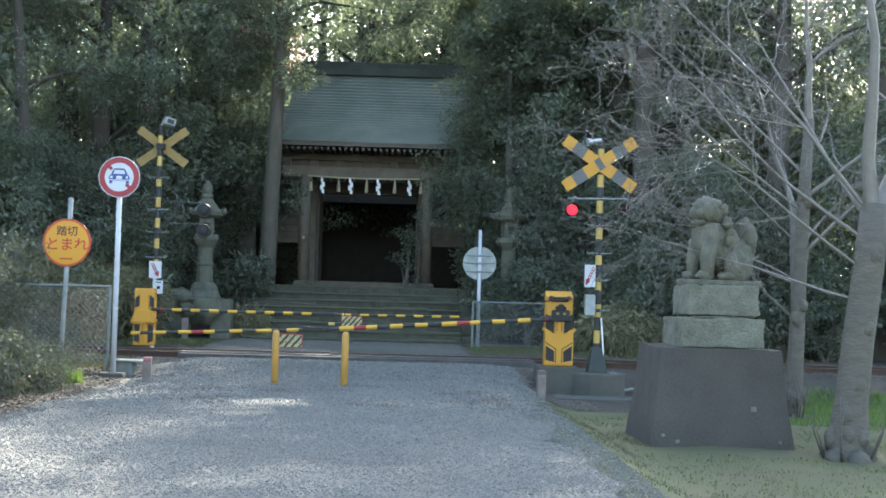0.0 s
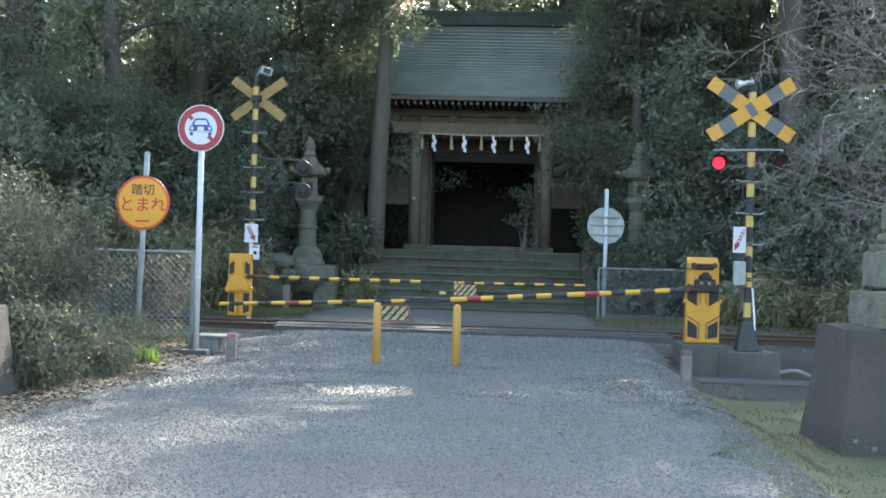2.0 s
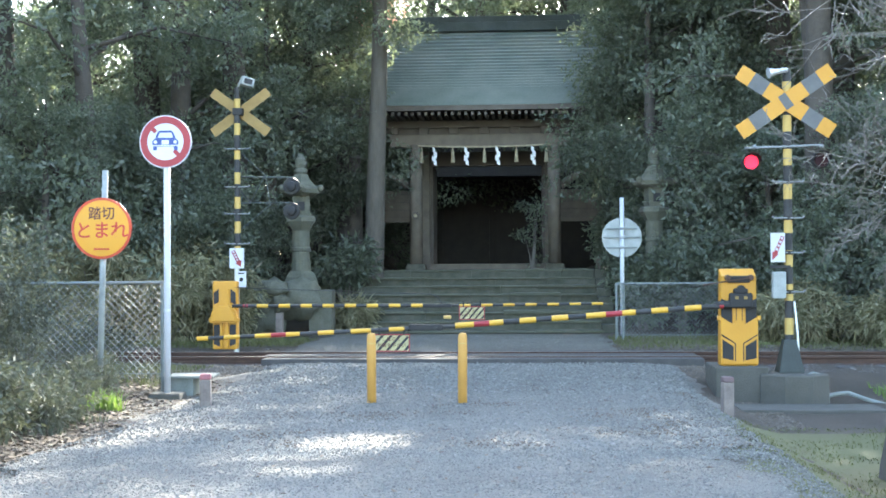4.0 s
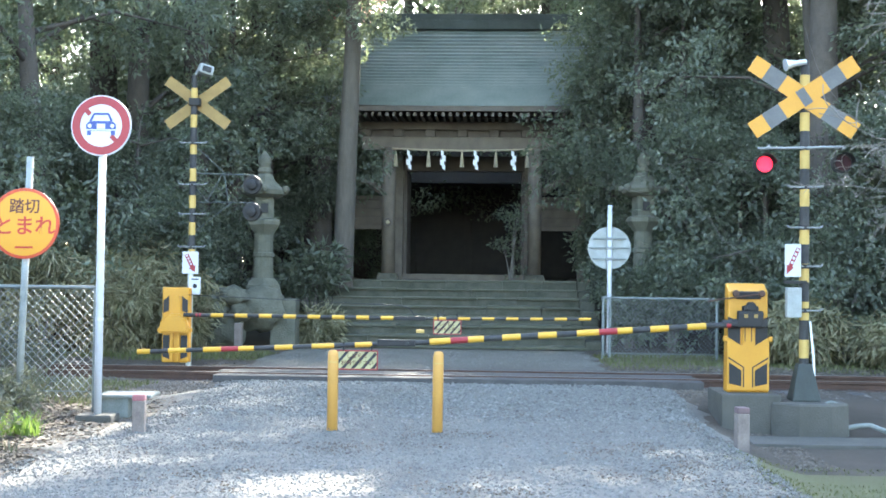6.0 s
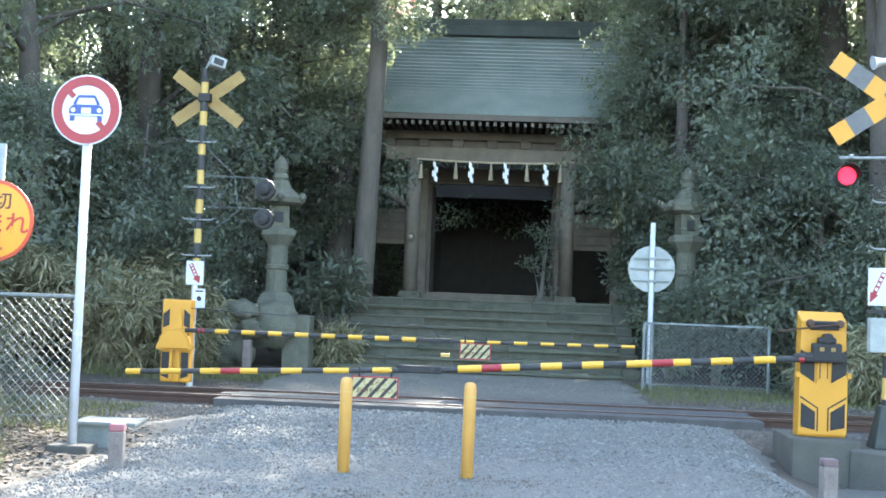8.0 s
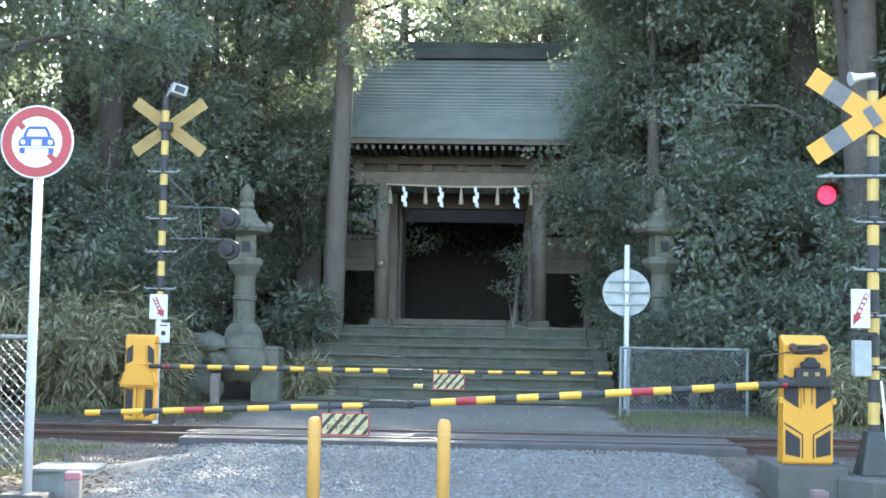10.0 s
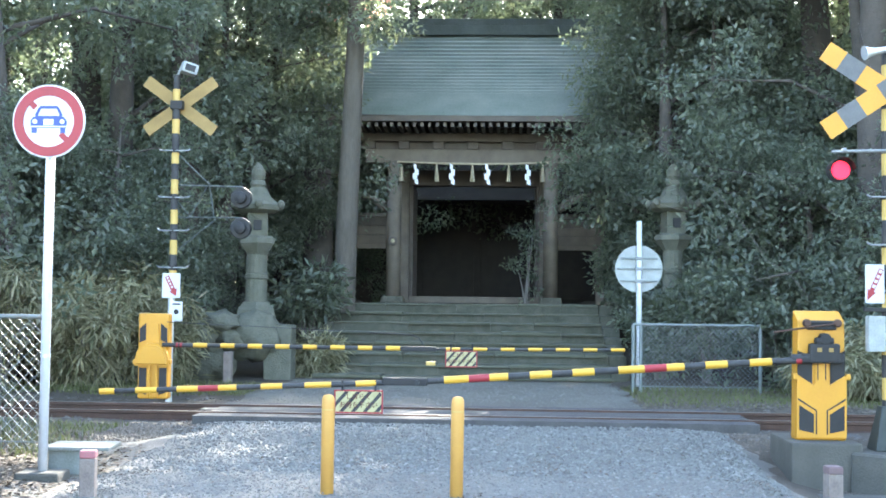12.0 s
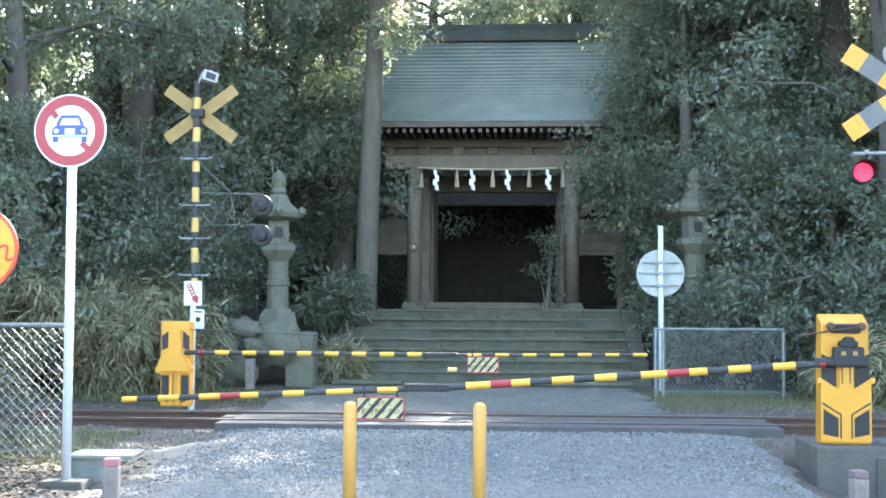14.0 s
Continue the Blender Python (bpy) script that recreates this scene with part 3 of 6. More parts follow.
def hazard_board(parent, x, y, z, w, h, seed):
    b = part("hazard_board", B((x, y, z), (x + w, y + 0.015, z + h), 0.004), M_BOARD, parent, "hanging yellow and black striped board")
    n = 4
    for i in range(-1, n):
        u, d, sh = x + w * (i + 0.35) / n, w / n * 0.38, h * 0.8
        q = [(u, z + 0.008), (u + d, z + 0.008), (u + d + sh, z + h - 0.008), (u + sh, z + h - 0.008)]
        out = []
        for p, r in zip(q, (q[3], q[2], q[1], q[0])):
            v = min(max(p[0], x + 0.006), x + w - 0.006)
            k = (v - p[0]) / (r[0] - p[0])
            out.append((v, p[1] + (r[1] - p[1]) * k))
        if abs(out[0][1] - out[3][1]) > 0.01 and abs(out[1][1] - out[2][1]) > 0.005:
            part("black_stripe", S(out, y - 0.004, 0.003), M_GREYBLACK, b)
    lettering("upper_lettering", "しばらく", h * 0.3, (x + w / 2, y - 0.008, z + h * 0.72), M_INK, b, 1.0)
    lettering("lower_lettering", "お待ち下さい", h * 0.3, (x + w / 2, y - 0.008, z + h * 0.34), M_INK, b, 1.0)
    fr = bmesh.new()
    for lo, hi in (((x - 0.008, y - 0.006, z - 0.008), (x + w + 0.008, y + 0.018, z + 0.006)), ((x - 0.008, y - 0.006, z + h - 0.006), (x + w + 0.008, y + 0.018, z + h + 0.008)), ((x + w - 0.006, y - 0.006, z), (x + w + 0.008, y + 0.018, z + h)), ((x - 0.008, y - 0.006, z), (x + 0.006, y + 0.018, z + h))):
        box(fr, lo, hi)
    part("frame", fr, M_RED, b)
    for u in (0.15, 0.85):
        part("strap", B((x + w * u - 0.008, y - 0.01, z + h), (x + w * u + 0.012, y + 0.02, z + h + 0.1), 0.003), M_BLACK, b)
    return b


def barrier_near():
    g = thing("crossing_barrier", (3.085, 20.1, 0.18), "yellow level-crossing barrier machine with lowered black and yellow arm", "crossing barrier", "lowered crossing barriers")
    body = bmesh.new()
    box(body, (-0.24, -0.02, 0.0), (0.24, 0.2, 1.24), 0.02)
    for v in body.verts:  # the sloped top
        if v.co.z > 1.15:
            v.co.z -= max(0.0, 0.09 - (v.co.y + 0.02) * 0.35) if v.co.y < 0.1 else 0
            v.co.x *= 0.93
    part("housing", body, M_YELLOW, g)
    door = part("front_panel", S([(-0.235, 0.03), (0.235, 0.03), (0.235, 0.63), (0.075, 0.53), (0.06, 0.56), (0.06, 0.76), (-0.06, 0.76), (-0.06, 0.56), (-0.075, 0.53), (-0.235, 0.63)], -0.05, 0.034), M_YELLOW, g)
    for k in (-1, 1):
        part("hinge_lug", B((k * 0.25 - 0.022, -0.06, 0.58), (k * 0.25 + 0.022, 0.03, 0.64), 0.01), M_YELLOW, g)
    for k in (-1, 1):
        part("black_panel", S([(k * 0.215, 0.1), (k * 0.215, 0.34), (k * 0.075, 0.25), (k * 0.075, 0.07)], -0.0535, 0.004), M_BLACK, door)
        part("black_line", S([(k * 0.225, 0.385), (k * 0.225, 0.405), (k * 0.045, 0.29), (k * 0.045, 0.06), (k * 0.058, 0.06), (k * 0.058, 0.283)], -0.0535, 0.004), M_BLACK, door)
        part("black_panel", S([(k * 0.225, 0.6), (k * 0.225, 0.86), (k * 0.085, 0.8), (k * 0.085, 0.5)], -0.0275, 0.008), M_BLACK, g)
        part("black_line", S([(k * 0.032, 0.58), (k * 0.042, 0.58), (k * 0.042, 0.76), (k * 0.032, 0.76)], -0.0535, 0.004), M_BLACK, g)
    part("name_panel", B((-0.14, -0.06, 1.06), (0.14, -0.015, 1.13), 0.01), M_BLACK, g)
    part("top_bracket", T([(-0.16, -0.05, 1.13), (0.16, -0.05, 1.13)], 0.02, 8), M_BLACK, g)
    for k in (-1, 1):
        part("bracket_knob", L([(0.03, -0.1), (0.04, -0.085), (0.04, -0.05), (0.03, -0.03)], 12, "y", (k * 0.145, 0, 1.125)), M_RAIL, g, "rusty bracket knob")
    cr = part("drive_unit", B((-0.13, -0.13, 0.74), (0.16, -0.02, 0.93), 0.025), M_BLACK, g)
    part("drive_shoulder", B((-0.075, -0.135, 0.92), (0.105, -0.02, 0.99), 0.03), M_BLACK, cr)
    part("drive_head", L([(0.05, -0.14), (0.05, -0.02)], 16, "y", (0.02, 0, 0.98)), M_BLACK, cr)
    for k in (-0.04, 0.07):
        part("bolt_plate", B((k - 0.022, -0.137, 0.85), (k + 0.022, -0.129, 0.89), 0.003), M_OLIVE, cr)
    part("arm_socket", B((-0.2, -0.118, 0.745), (0.2, -0.05, 0.835), 0.014), M_BLACK, g)
    arm = part("arm_root", T([(-0.02, -0.085, 0.8), (-0.3, -0.085, 0.788)], 0.036, 14), M_GREYBLACK, g)
    X = lambda v: v - 3.085
    stripes(arm, (-0.2, -0.085, 0.77), (X(-0.54), -0.085, 0.525), 0.033, arm_bands(X(2.885), X(-0.54), [(X(a), X(b)) for a, b in ((2.6, 2.39), (2.18, 1.97), (1.77, 1.6), (1.39, 1.14), (0.91, 0.7), (0.5, 0.29), (0.08, -0.1), (-0.3, -0.54))], [(X(2.88), X(2.83)), (X(1.6), X(1.39)), (X(-0.1), X(-0.3))]))
    part("joint", T([(X(-0.54), -0.085, 0.522), (X(-0.72), -0.085, 0.51)], 0.028, 12), M_GREYBLACK, arm)
    part("joint", B((X(-1.14), -0.125, 0.468), (X(-0.7), -0.045, 0.545), 0.014), M_BLACK, arm, "black folding joint")
    part("joint_knob", L([(0.024, -0.15), (0.024, -0.04)], 12, "y", (X(-0.8), 0, 0.5)), M_GREYBLACK, arm)
    stripes(arm, (X(-1.12), -0.085, 0.49), (X(-3.93), -0.085, 0.362), 0.026, arm_bands(X(-1.12), X(-3.93), [(X(a), X(b)) for a, b in ((-1.2, -1.4), (-1.64, -1.9), (-2.12, -2.33), (-2.57, -2.75), (-2.95, -3.16), (-3.36, -3.57), (-3.78, -3.93))], [(X(-2.75), X(-2.95))]))
    hazard_board(arm, X(-1.6), -0.1, 0.2, 0.46, 0.21, 1)
    part("tension_wire", T([(0.12, -0.09, 1.12), (-0.16, -0.09, 1.08), (-0.46, -0.07, 1.03)], 0.009, 6), M_RAIL, g)
    return g


barrier_near()


def barrier_far():
    g = thing("crossing_barrier", (-4.615, 24.3, 0.14), "older yellow barrier machine with rounded hood and lowered arm", "crossing barrier", "lowered crossing barriers")
    part("housing", B((-0.205, 0.02, 0.0), (0.205, 0.2, 1.13), 0.025), M_YELLOW, g)
    dome = S([(-0.228, 0.44), (0.228, 0.44), (0.222, 0.54), (0.2, 0.62), (0.15, 0.69), (0.08, 0.735), (-0.08, 0.735), (-0.15, 0.69), (-0.2, 0.62), (-0.222, 0.54)], -0.09, 0.112)
    bmesh.ops.bevel(dome, geom=[e for e in dome.edges if abs(e.verts[0].co.y + 0.09) < 1e-4 and abs(e.verts[1].co.y + 0.09) < 1e-4], offset=0.03, segments=3, affect="EDGES")
    part("hood", dome, M_YELLOW, g, smooth=False)
    part("top_plate", S([(-0.09, 0.74), (0.09, 0.74), (0.06, 1.0), (-0.06, 1.0)], -0.006, 0.03), M_YELLOW, g)
    for k in (-1, 1):
        part("black_panel", S([(k * 0.185, 0.09), (k * 0.185, 0.41), (k * 0.085, 0.41), (k * 0.085, 0.05)], 0.012, 0.01), M_BLACK, g)
        part("black_panel", S([(k * 0.185, 0.74), (k * 0.185, 0.93), (k * 0.1, 1.0), (k * 0.1, 0.78)], 0.012, 0.01), M_BLACK, g)
        part("rib", B((k * 0.05 - 0.02, -0.015, 0.02), (k * 0.05 + 0.02, 0.022, 0.44), 0.006), M_YELLOW, g)
        part("hood_lug", B((k * 0.235 - 0.018, -0.05, 0.46), (k * 0.235 + 0.018, 0.05, 0.52), 0.008), M_YELLOW, g)
    X = lambda v: v + 4.615
    arm = part("arm_root", T([(0.15, -0.08, 0.72), (X(-4.2), -0.08, 0.72)], 0.03, 12), M_BLACK, g)
    stripes(arm, (X(-4.28), -0.08, 0.72), (X(-1.2), -0.08, 0.715), 0.028, arm_bands(X(-4.28), X(-1.2), [(X(-4.052 + 0.3635 * i), X(-3.866 + 0.3635 * i)) for i in range(8)], [(X(-4.28), X(-4.252)), (X(-4.23), X(-4.2))]))
    part("joint", B((X(-1.3), -0.115, 0.68), (X(-0.85), -0.04, 0.745), 0.012), M_BLACK, arm, "black folding joint")
    part("joint_stay", T([(X(-1.0), -0.1, 0.74), (X(-1.08), -0.1, 0.86), (X(-1.2), -0.1, 0.9), (X(-1.72), -0.1, 0.92)], 0.009, 8), M_GREYBLACK, arm)
    part("stay_wire", T([(X(-1.72), -0.1, 0.92), (0.2, -0.06, 1.02)], 0.005, 6), M_GREYBLACK, arm)
    part("lamp_box", B((X(-0.98), -0.12, 0.5), (X(-0.86), -0.06, 0.55), 0.008), M_YELLOW_OLD, arm)
    stripes(arm, (X(-0.86), -0.08, 0.713), (X(1.6), -0.08, 0.735), 0.02, arm_bands(X(-0.86), X(1.6), [(X(-0.72 + 0.356 * i), X(-0.54 + 0.356 * i)) for i in range(7)], []))
    hazard_board(arm, X(-0.72), -0.1, 0.49, 0.4, 0.2, 2)
    return g


barrier_far()


# ---- crossing signals ----
def striped_pole(parent, top, r, z0=0.0, on=0.21, off=0.22):
    z, yel = top, True
    while z > z0:
        h = on if yel else off
        lo = max(z0, z - h)
        part("pole_band", T([(0, 0, lo), (0, 0, z)], r, 18), M_YELLOW_OLD if yel else M_GREYBLACK, parent, smooth=False)
        z, yel = lo, not yel


def step_bar(parent, z, w, r=0.011):
    b = part("step_bar", T([(-w, -0.02, z + 0.02), (-w + 0.03, -0.05, z), (w - 0.03, -0.05, z), (w, -0.02, z + 0.02)], r, 8), M_WIRE, parent)
    part("clamp", L([(0.062, z - 0.025), (0.062, z + 0.025)], 16), M_BLACK, b)


def arrow_plate(parent, x0, z0, w, h, y, tilt, flip):
    p = part("notice_plate", B((x0, y, z0), (x0 + w, y + 0.01, z0 + h), 0.003), M_WHITE, parent, "white notice with a red arrow")
    a = [(-0.045, 0.15), (0.045, 0.15), (0.045, -0.07), (0.085, -0.07), (0.0, -0.17), (-0.085, -0.07), (-0.045, -0.07)]
    ar = S([(u * 0.62 * w / 0.22, v * h / 0.36) for u, v in a], y - 0.003, 0.003)
    ar.transform(pose(x0 + w / 2, 0, z0 + h / 2) @ Matrix.Rotation(radians(tilt), 4, "Y"))
    arrow = part("arrow", ar, M_RED, p)
    for i in range(4):
        v = 0.11 - i * 0.05
        bar = S([(-0.014, v * h / 0.36), (0.014, v * h / 0.36), (0.014, (v + 0.03) * h / 0.36), (-0.014, (v + 0.03) * h / 0.36)], y - 0.006, 0.003)
        bar.transform(pose(x0 + w / 2, 0, z0 + h / 2) @ Matrix.Rotation(radians(tilt), 4, "Y"))
        part("lettering_bar", bar, M_WHITE, arrow)
    return p


def signal_lamp(parent, x, z, lit, y=-0.1):
    h = part("lamp_housing", L([(0.1, y - 0.02), (0.11, y + 0.0), (0.11, y + 0.1), (0.05, y + 0.16)], 24, "y", (x, 0, z)), M_BLACK, parent, "round black lamp")
    hood = bmesh.new()
    n = 14
    a = [math.pi * k / n for k in range(n + 1)]
    f = [hood.verts.new((x + 0.112 * math.cos(s), y - 0.13, z + 0.112 * math.sin(s))) for s in a]
    b = [hood.verts.new((x + 0.112 * math.cos(s), y + 0.02, z + 0.112 * math.sin(s))) for s in a]
    for k in range(n):
        hood.faces.new((f[k], f[k + 1], b[k + 1], b[k]))
    bmesh.ops.solidify(hood, geom=hood.faces[:], thickness=0.006)
    part("lamp_hood", hood, M_BLACK, h)
    part("lens", L([(0.085, y - 0.03), (0.088, y - 0.02), (0.088, y - 0.018)], 24, "y", (x, 0, z)), M_LAMP_RED if lit else M_LENS, h, "glowing red lens" if lit else "unlit lens")


def signal_near():
    g = thing("crossing_signal", (3.71, 20.05, 0.1), "black and yellow crossing signal post, crossbuck and lit red lamp", "crossing signal", "level-crossing signals")
    striped_pole(g, 3.7, 0.054, 0.36)
    part("pole_top", T([(0, 0, 3.7), (0, 0, 3.86)], 0.05, 14), M_GREYBLACK, g)
    part("base_cone", B((-0.16, -0.16, 0.0), (0.16, 0.16, 0.42), 0.015, 0.5), M_POLEFOOT, g, "dark greenish iron pole foot")
    for s in (1, -1):
        a = math.atan2(0.39, 0.58)
        w = 0.1
        for u0, u1, m in ((-0.7, -0.51, M_YELLOW), (-0.51, -0.29, M_GREYSHEET), (-0.29, -0.055, M_YELLOW), (-0.055, 0.055, M_GREYSHEET), (0.055, 0.29, M_YELLOW), (0.29, 0.51, M_GREYSHEET), (0.51, 0.7, M_YELLOW)):
            bm = S([(u0, -w), (u1, -w), (u1, w), (u0, w)], -0.082 - 0.013 * (s > 0), 0.012)
            bm.transform(pose(-0.03, 0, 3.44) @ Matrix.Rotation(-s * a, 4, "Y"))
            part("crossbuck_panel", bm, m, g)
    part("crossbuck_centre", S([(-0.085, 3.44), (-0.03, 3.403), (0.025, 3.44), (-0.03, 3.477)], -0.1, 0.004), M_GREYSHEET, g)
    part("lamp_arm", T([(-0.54, -0.04, 2.855), (0.42, -0.04, 2.88)], 0.016, 10), M_WIRE, g)
    for k in (-0.42, 0.42):
        part("arm_cap", L([(0.026, k - 0.02), (0.026, k + 0.02)], 10, "x", (0, -0.04, 2.87)), M_WIRE, g)
    signal_lamp(g, 0.4, 2.69, False)
    signal_lamp(g, -0.475, 2.67, True)
    for z in (2.42, 1.96, 1.52, 1.02):
        step_bar(g, z, 0.2)
    arrow_plate(g, -0.24, 1.4, 0.18, 0.37, -0.1, 24, -1)
    part("control_box", B((-0.22, -0.13, 0.94), (-0.055, -0.02, 1.28), 0.01), M_ALU, g, "pale metal control box")
    part("box_bracket", B((-0.24, -0.07, 1.32), (0.02, -0.03, 1.36), 0.006), M_BLACK, g)
    sp = part("loudspeaker", L([(0.03, -0.05), (0.033, 0.08), (0.05, 0.16), (0.07, 0.2)], 16, "x", (0, 0, 0)), M_GALV, g)
    sp.matrix_basis = pose(-0.06, -0.1, 3.83, 0, 10, 190)
    part("conduit", T([(0.06, -0.03, 0.9), (0.09, -0.07, 0.5), (0.1, -0.1, 0.1), (0.1, -0.12, -0.02)], 0.014, 8), M_GALV, g)
    return g


signal_near()


def signal_far():
    g = thing("crossing_signal", (-4.555, 25.0, 0.1), "crossing signal post seen from behind with faded crossbuck and loudspeaker", "crossing signal", "level-crossing signals")
    striped_pole(g, 4.28, 0.052, 1.72, 0.2, 0.22)
    part("pole_foot", T([(-0.02, 0, -0.1), (-0.01, 0, 1.74)], 0.045, 14), M_GALV, g)
    part("pole_top", T([(0, 0, 4.28), (0, 0, 4.48)], 0.045, 14), M_GREYBLACK, g)
    for s in (1, -1):
        a = math.atan2(0.335, 0.46)
        for u0, u1 in ((-0.6, -0.03), (0.03, 0.6)):
            bm = S([(u0, -0.085), (u1, -0.085), (u1, 0.085), (u0, 0.085)], 0.062 + 0.014 * (s > 0), 0.012)
            bm.transform(pose(0.04, 0, 4.06) @ Matrix.Rotation(-s * a, 4, "Y"))
            part("crossbuck_arm", bm, M_OLIVE, g)
    part("crossbuck_bracket", B((-0.075, -0.065, 4.0), (0.1, 0.06, 4.12), 0.015), M_BLACK, g)
    sp = part("loudspeaker", B((-0.11, -0.12, -0.075), (0.11, 0.08, 0.075), 0.02), M_ALU, g, "pale box-shaped loudspeaker")
    sp.matrix_basis = pose(0.17, -0.02, 4.56, 0, 14, 25)
    part("speaker_mouth", B((-0.07, -0.128, -0.045), (0.07, -0.118, 0.045), 0.006), M_GREYBLACK, sp)
    part("speaker_arm", T([(0, 0, 4.44), (0.06, 0, 4.6), (0.14, 0, 4.6)], 0.018, 8), M_ALU, g)
    for z in (3.42, 2.77, 2.31, 1.8):
        step_bar(g, z, 0.22)
    br = part("lamp_bracket", T([(0, 0.05, 2.95), (0.95, 0.05, 2.93)], 0.012, 8), M_BRACKET, g, "greenish steel lamp bracket")
    for a, b in (((0, 0.05, 2.5), (0.95, 0.05, 2.5)), ((0.02, 0.05, 3.38), (0.48, 0.05, 2.96)), ((0.48, 0.05, 2.95), (0.55, 0.05, 2.5)), ((0.45, 0.05, 2.94), (0.22, 0.05, 2.52)), ((0.03, 0.05, 2.72), (0.22, 0.05, 2.5)), ((0.05, 0.05, 2.05), (0.58, 0.05, 2.48))):
        part("strut", T([a, b], 0.0095, 8), M_BRACKET, br)
    for z in (2.78, 2.36):
        part("lamp_back", L([(0.14, -0.02), (0.15, 0.02), (0.15, 0.05), (0.1, 0.06)], 24, "y", (0.92, 0.06, z)), M_BLACK, g, "round black lamp backing disc")
        part("lamp_body", L([(0.03, -0.09), (0.08, -0.07), (0.09, 0.02)], 20, "y", (0.92, 0.03, z)), M_BLACK, g)
    arrow_plate(g, -0.12, 1.38, 0.25, 0.34, -0.09, -26, 1)
    np_ = part("notice_plate", B((-0.0, -0.1, 1.06), (0.17, -0.09, 1.33), 0.003), M_WHITE, g, "small white notice with a dark mark")
    part("mark", L([(0.035, -0.104), (0.035, -0.1)], 16, "y", (0.085, 0, 1.19)), M_BLACK, np_)
    part("lettering_bar", B((0.03, -0.104, 1.285), (0.14, -0.1, 1.305)), M_GREYBLACK, np_)
    return g


signal_far()

# concrete footings of the nearer barrier
fb = thing("barrier_footing", (3.05, 20.1, -0.2), "weathered concrete footing under the barrier machine", "concrete footing")
part("block", B((-0.3, -0.28, -0.2), (0.36, 0.7, 0.38), 0.02), M_CONC, fb)
sf = thing("signal_footing", (3.72, 19.95, -0.2), "eight-sided weathered concrete footing of the signal post", "concrete footing")
bm = L([(0.46, -0.2), (0.45, 0.28), (0.43, 0.3)], 8)
part("block", bm, M_CONC, sf)
ap = thing("concrete_slab", (3.5, 18.9, ground_z(3.5, 18.9)), "thin cracked concrete slab before the signal footing", "concrete slab")
part("slab", B((-0.6, -0.1, -0.12), (1.1, 0.6, 0.04), 0.015), M_CONC, ap)
cp = thing("cable_conduit", (4.35, 19.6, -0.2), "pale bent cable pipe running from the footing to the ground", "conduit")
part("pipe", T([(-0.46, 0.2, 0.29), (-0.4, 0.2, 0.315), (-0.32, 0.2, 0.29), (-0.25, 0.2, 0.2), (-0.22, 0.2, 0.08), (-0.21, 0.2, -0.1)], 0.016, 10), M_CONC_PALE, cp)
part("ground_pipe", T([(-0.24, 0.2, 0.02), (-0.1, 0.2, 0.05), (0.03, 0.2, 0.06), (0.25, 0.1, -0.02), (0.44, 0.05, -0.07), (1.1, -0.1, -0.1)], 0.028, 10), M_CONC_PALE, cp)


# ---- chain-link fences ----
def chain_fence(name, x0, x1, y, z0, z1, label, posts, pitch=0.075, wire=0.0036):
    g = thing(name, (x0, y, z0), label, "fence")
    w, h = x1 - x0, z1 - z0
    part("top_rail", T([(0, 0, h), (w, 0, h)], 0.021, 10), M_FENCE, g)
    part("bottom_wire", T([(0, 0, 0.06), (w, 0, 0.06)], 0.006, 6), M_FENCE, g)
    for p in posts:
        part("post", T([(p - x0, 0, -0.3), (p - x0, 0, h + 0.01)], 0.027, 12), M_FENCE, g)
    bm = bmesh.new()
    for s in (1, -1):
        c = -h
        while c < w + h:
            a = (c, 0.0) if s > 0 else (c, h)
            t0, t1 = max(0.0, -c / h if h else 0), min(1.0, (w - c) / h)
            if t1 > t0:
                za, zb = (t0 * h, t1 * h) if s > 0 else (h - t0 * h, h - t1 * h)
                tube(bm, [(c + t0 * h, 0.003 * s, za), (c + t1 * h, 0.003 * s, zb)], wire, 4, cap=False)
            c += pitch
    part("mesh", bm, M_GALV if wire > 0.004 else M_WIRE, g, "galvanised chain-link mesh")
    return g


chain_fence("chain_link_fence", -7.4, -3.96, 18.6, 0.14, 1.29, "grey chain-link fence with round rails among bushes", (-3.97, -5.7, -7.38), 0.09, 0.0031)
chain_fence("chain_link_fence", 2.03, 4.0, 27.6, 0.14, 1.16, "short chain-link fence panel beyond the track", (2.04, 4.0, 2.16), wire=0.0026)


# ---- stone lion-dogs, plinths and lanterns ----
def lump(bm, c, r, seed=0, rough=0.16, sub=3):
    vs = bmesh.ops.create_icosphere(bm, subdivisions=sub, radius=1.0)["verts"]
    for v in vs:
        k = 1 + rough * noise.noise(v.co * 2.2 + Vector((seed, 0, 0))) + rough * 0.9 * noise.noise(v.co * 5 + Vector((0, seed, 0)))
        v.co = Vector((c[0] + v.co.x * r[0] * k, c[1] + v.co.y * r[1] * k, c[2] + v.co.z * r[2] * k))


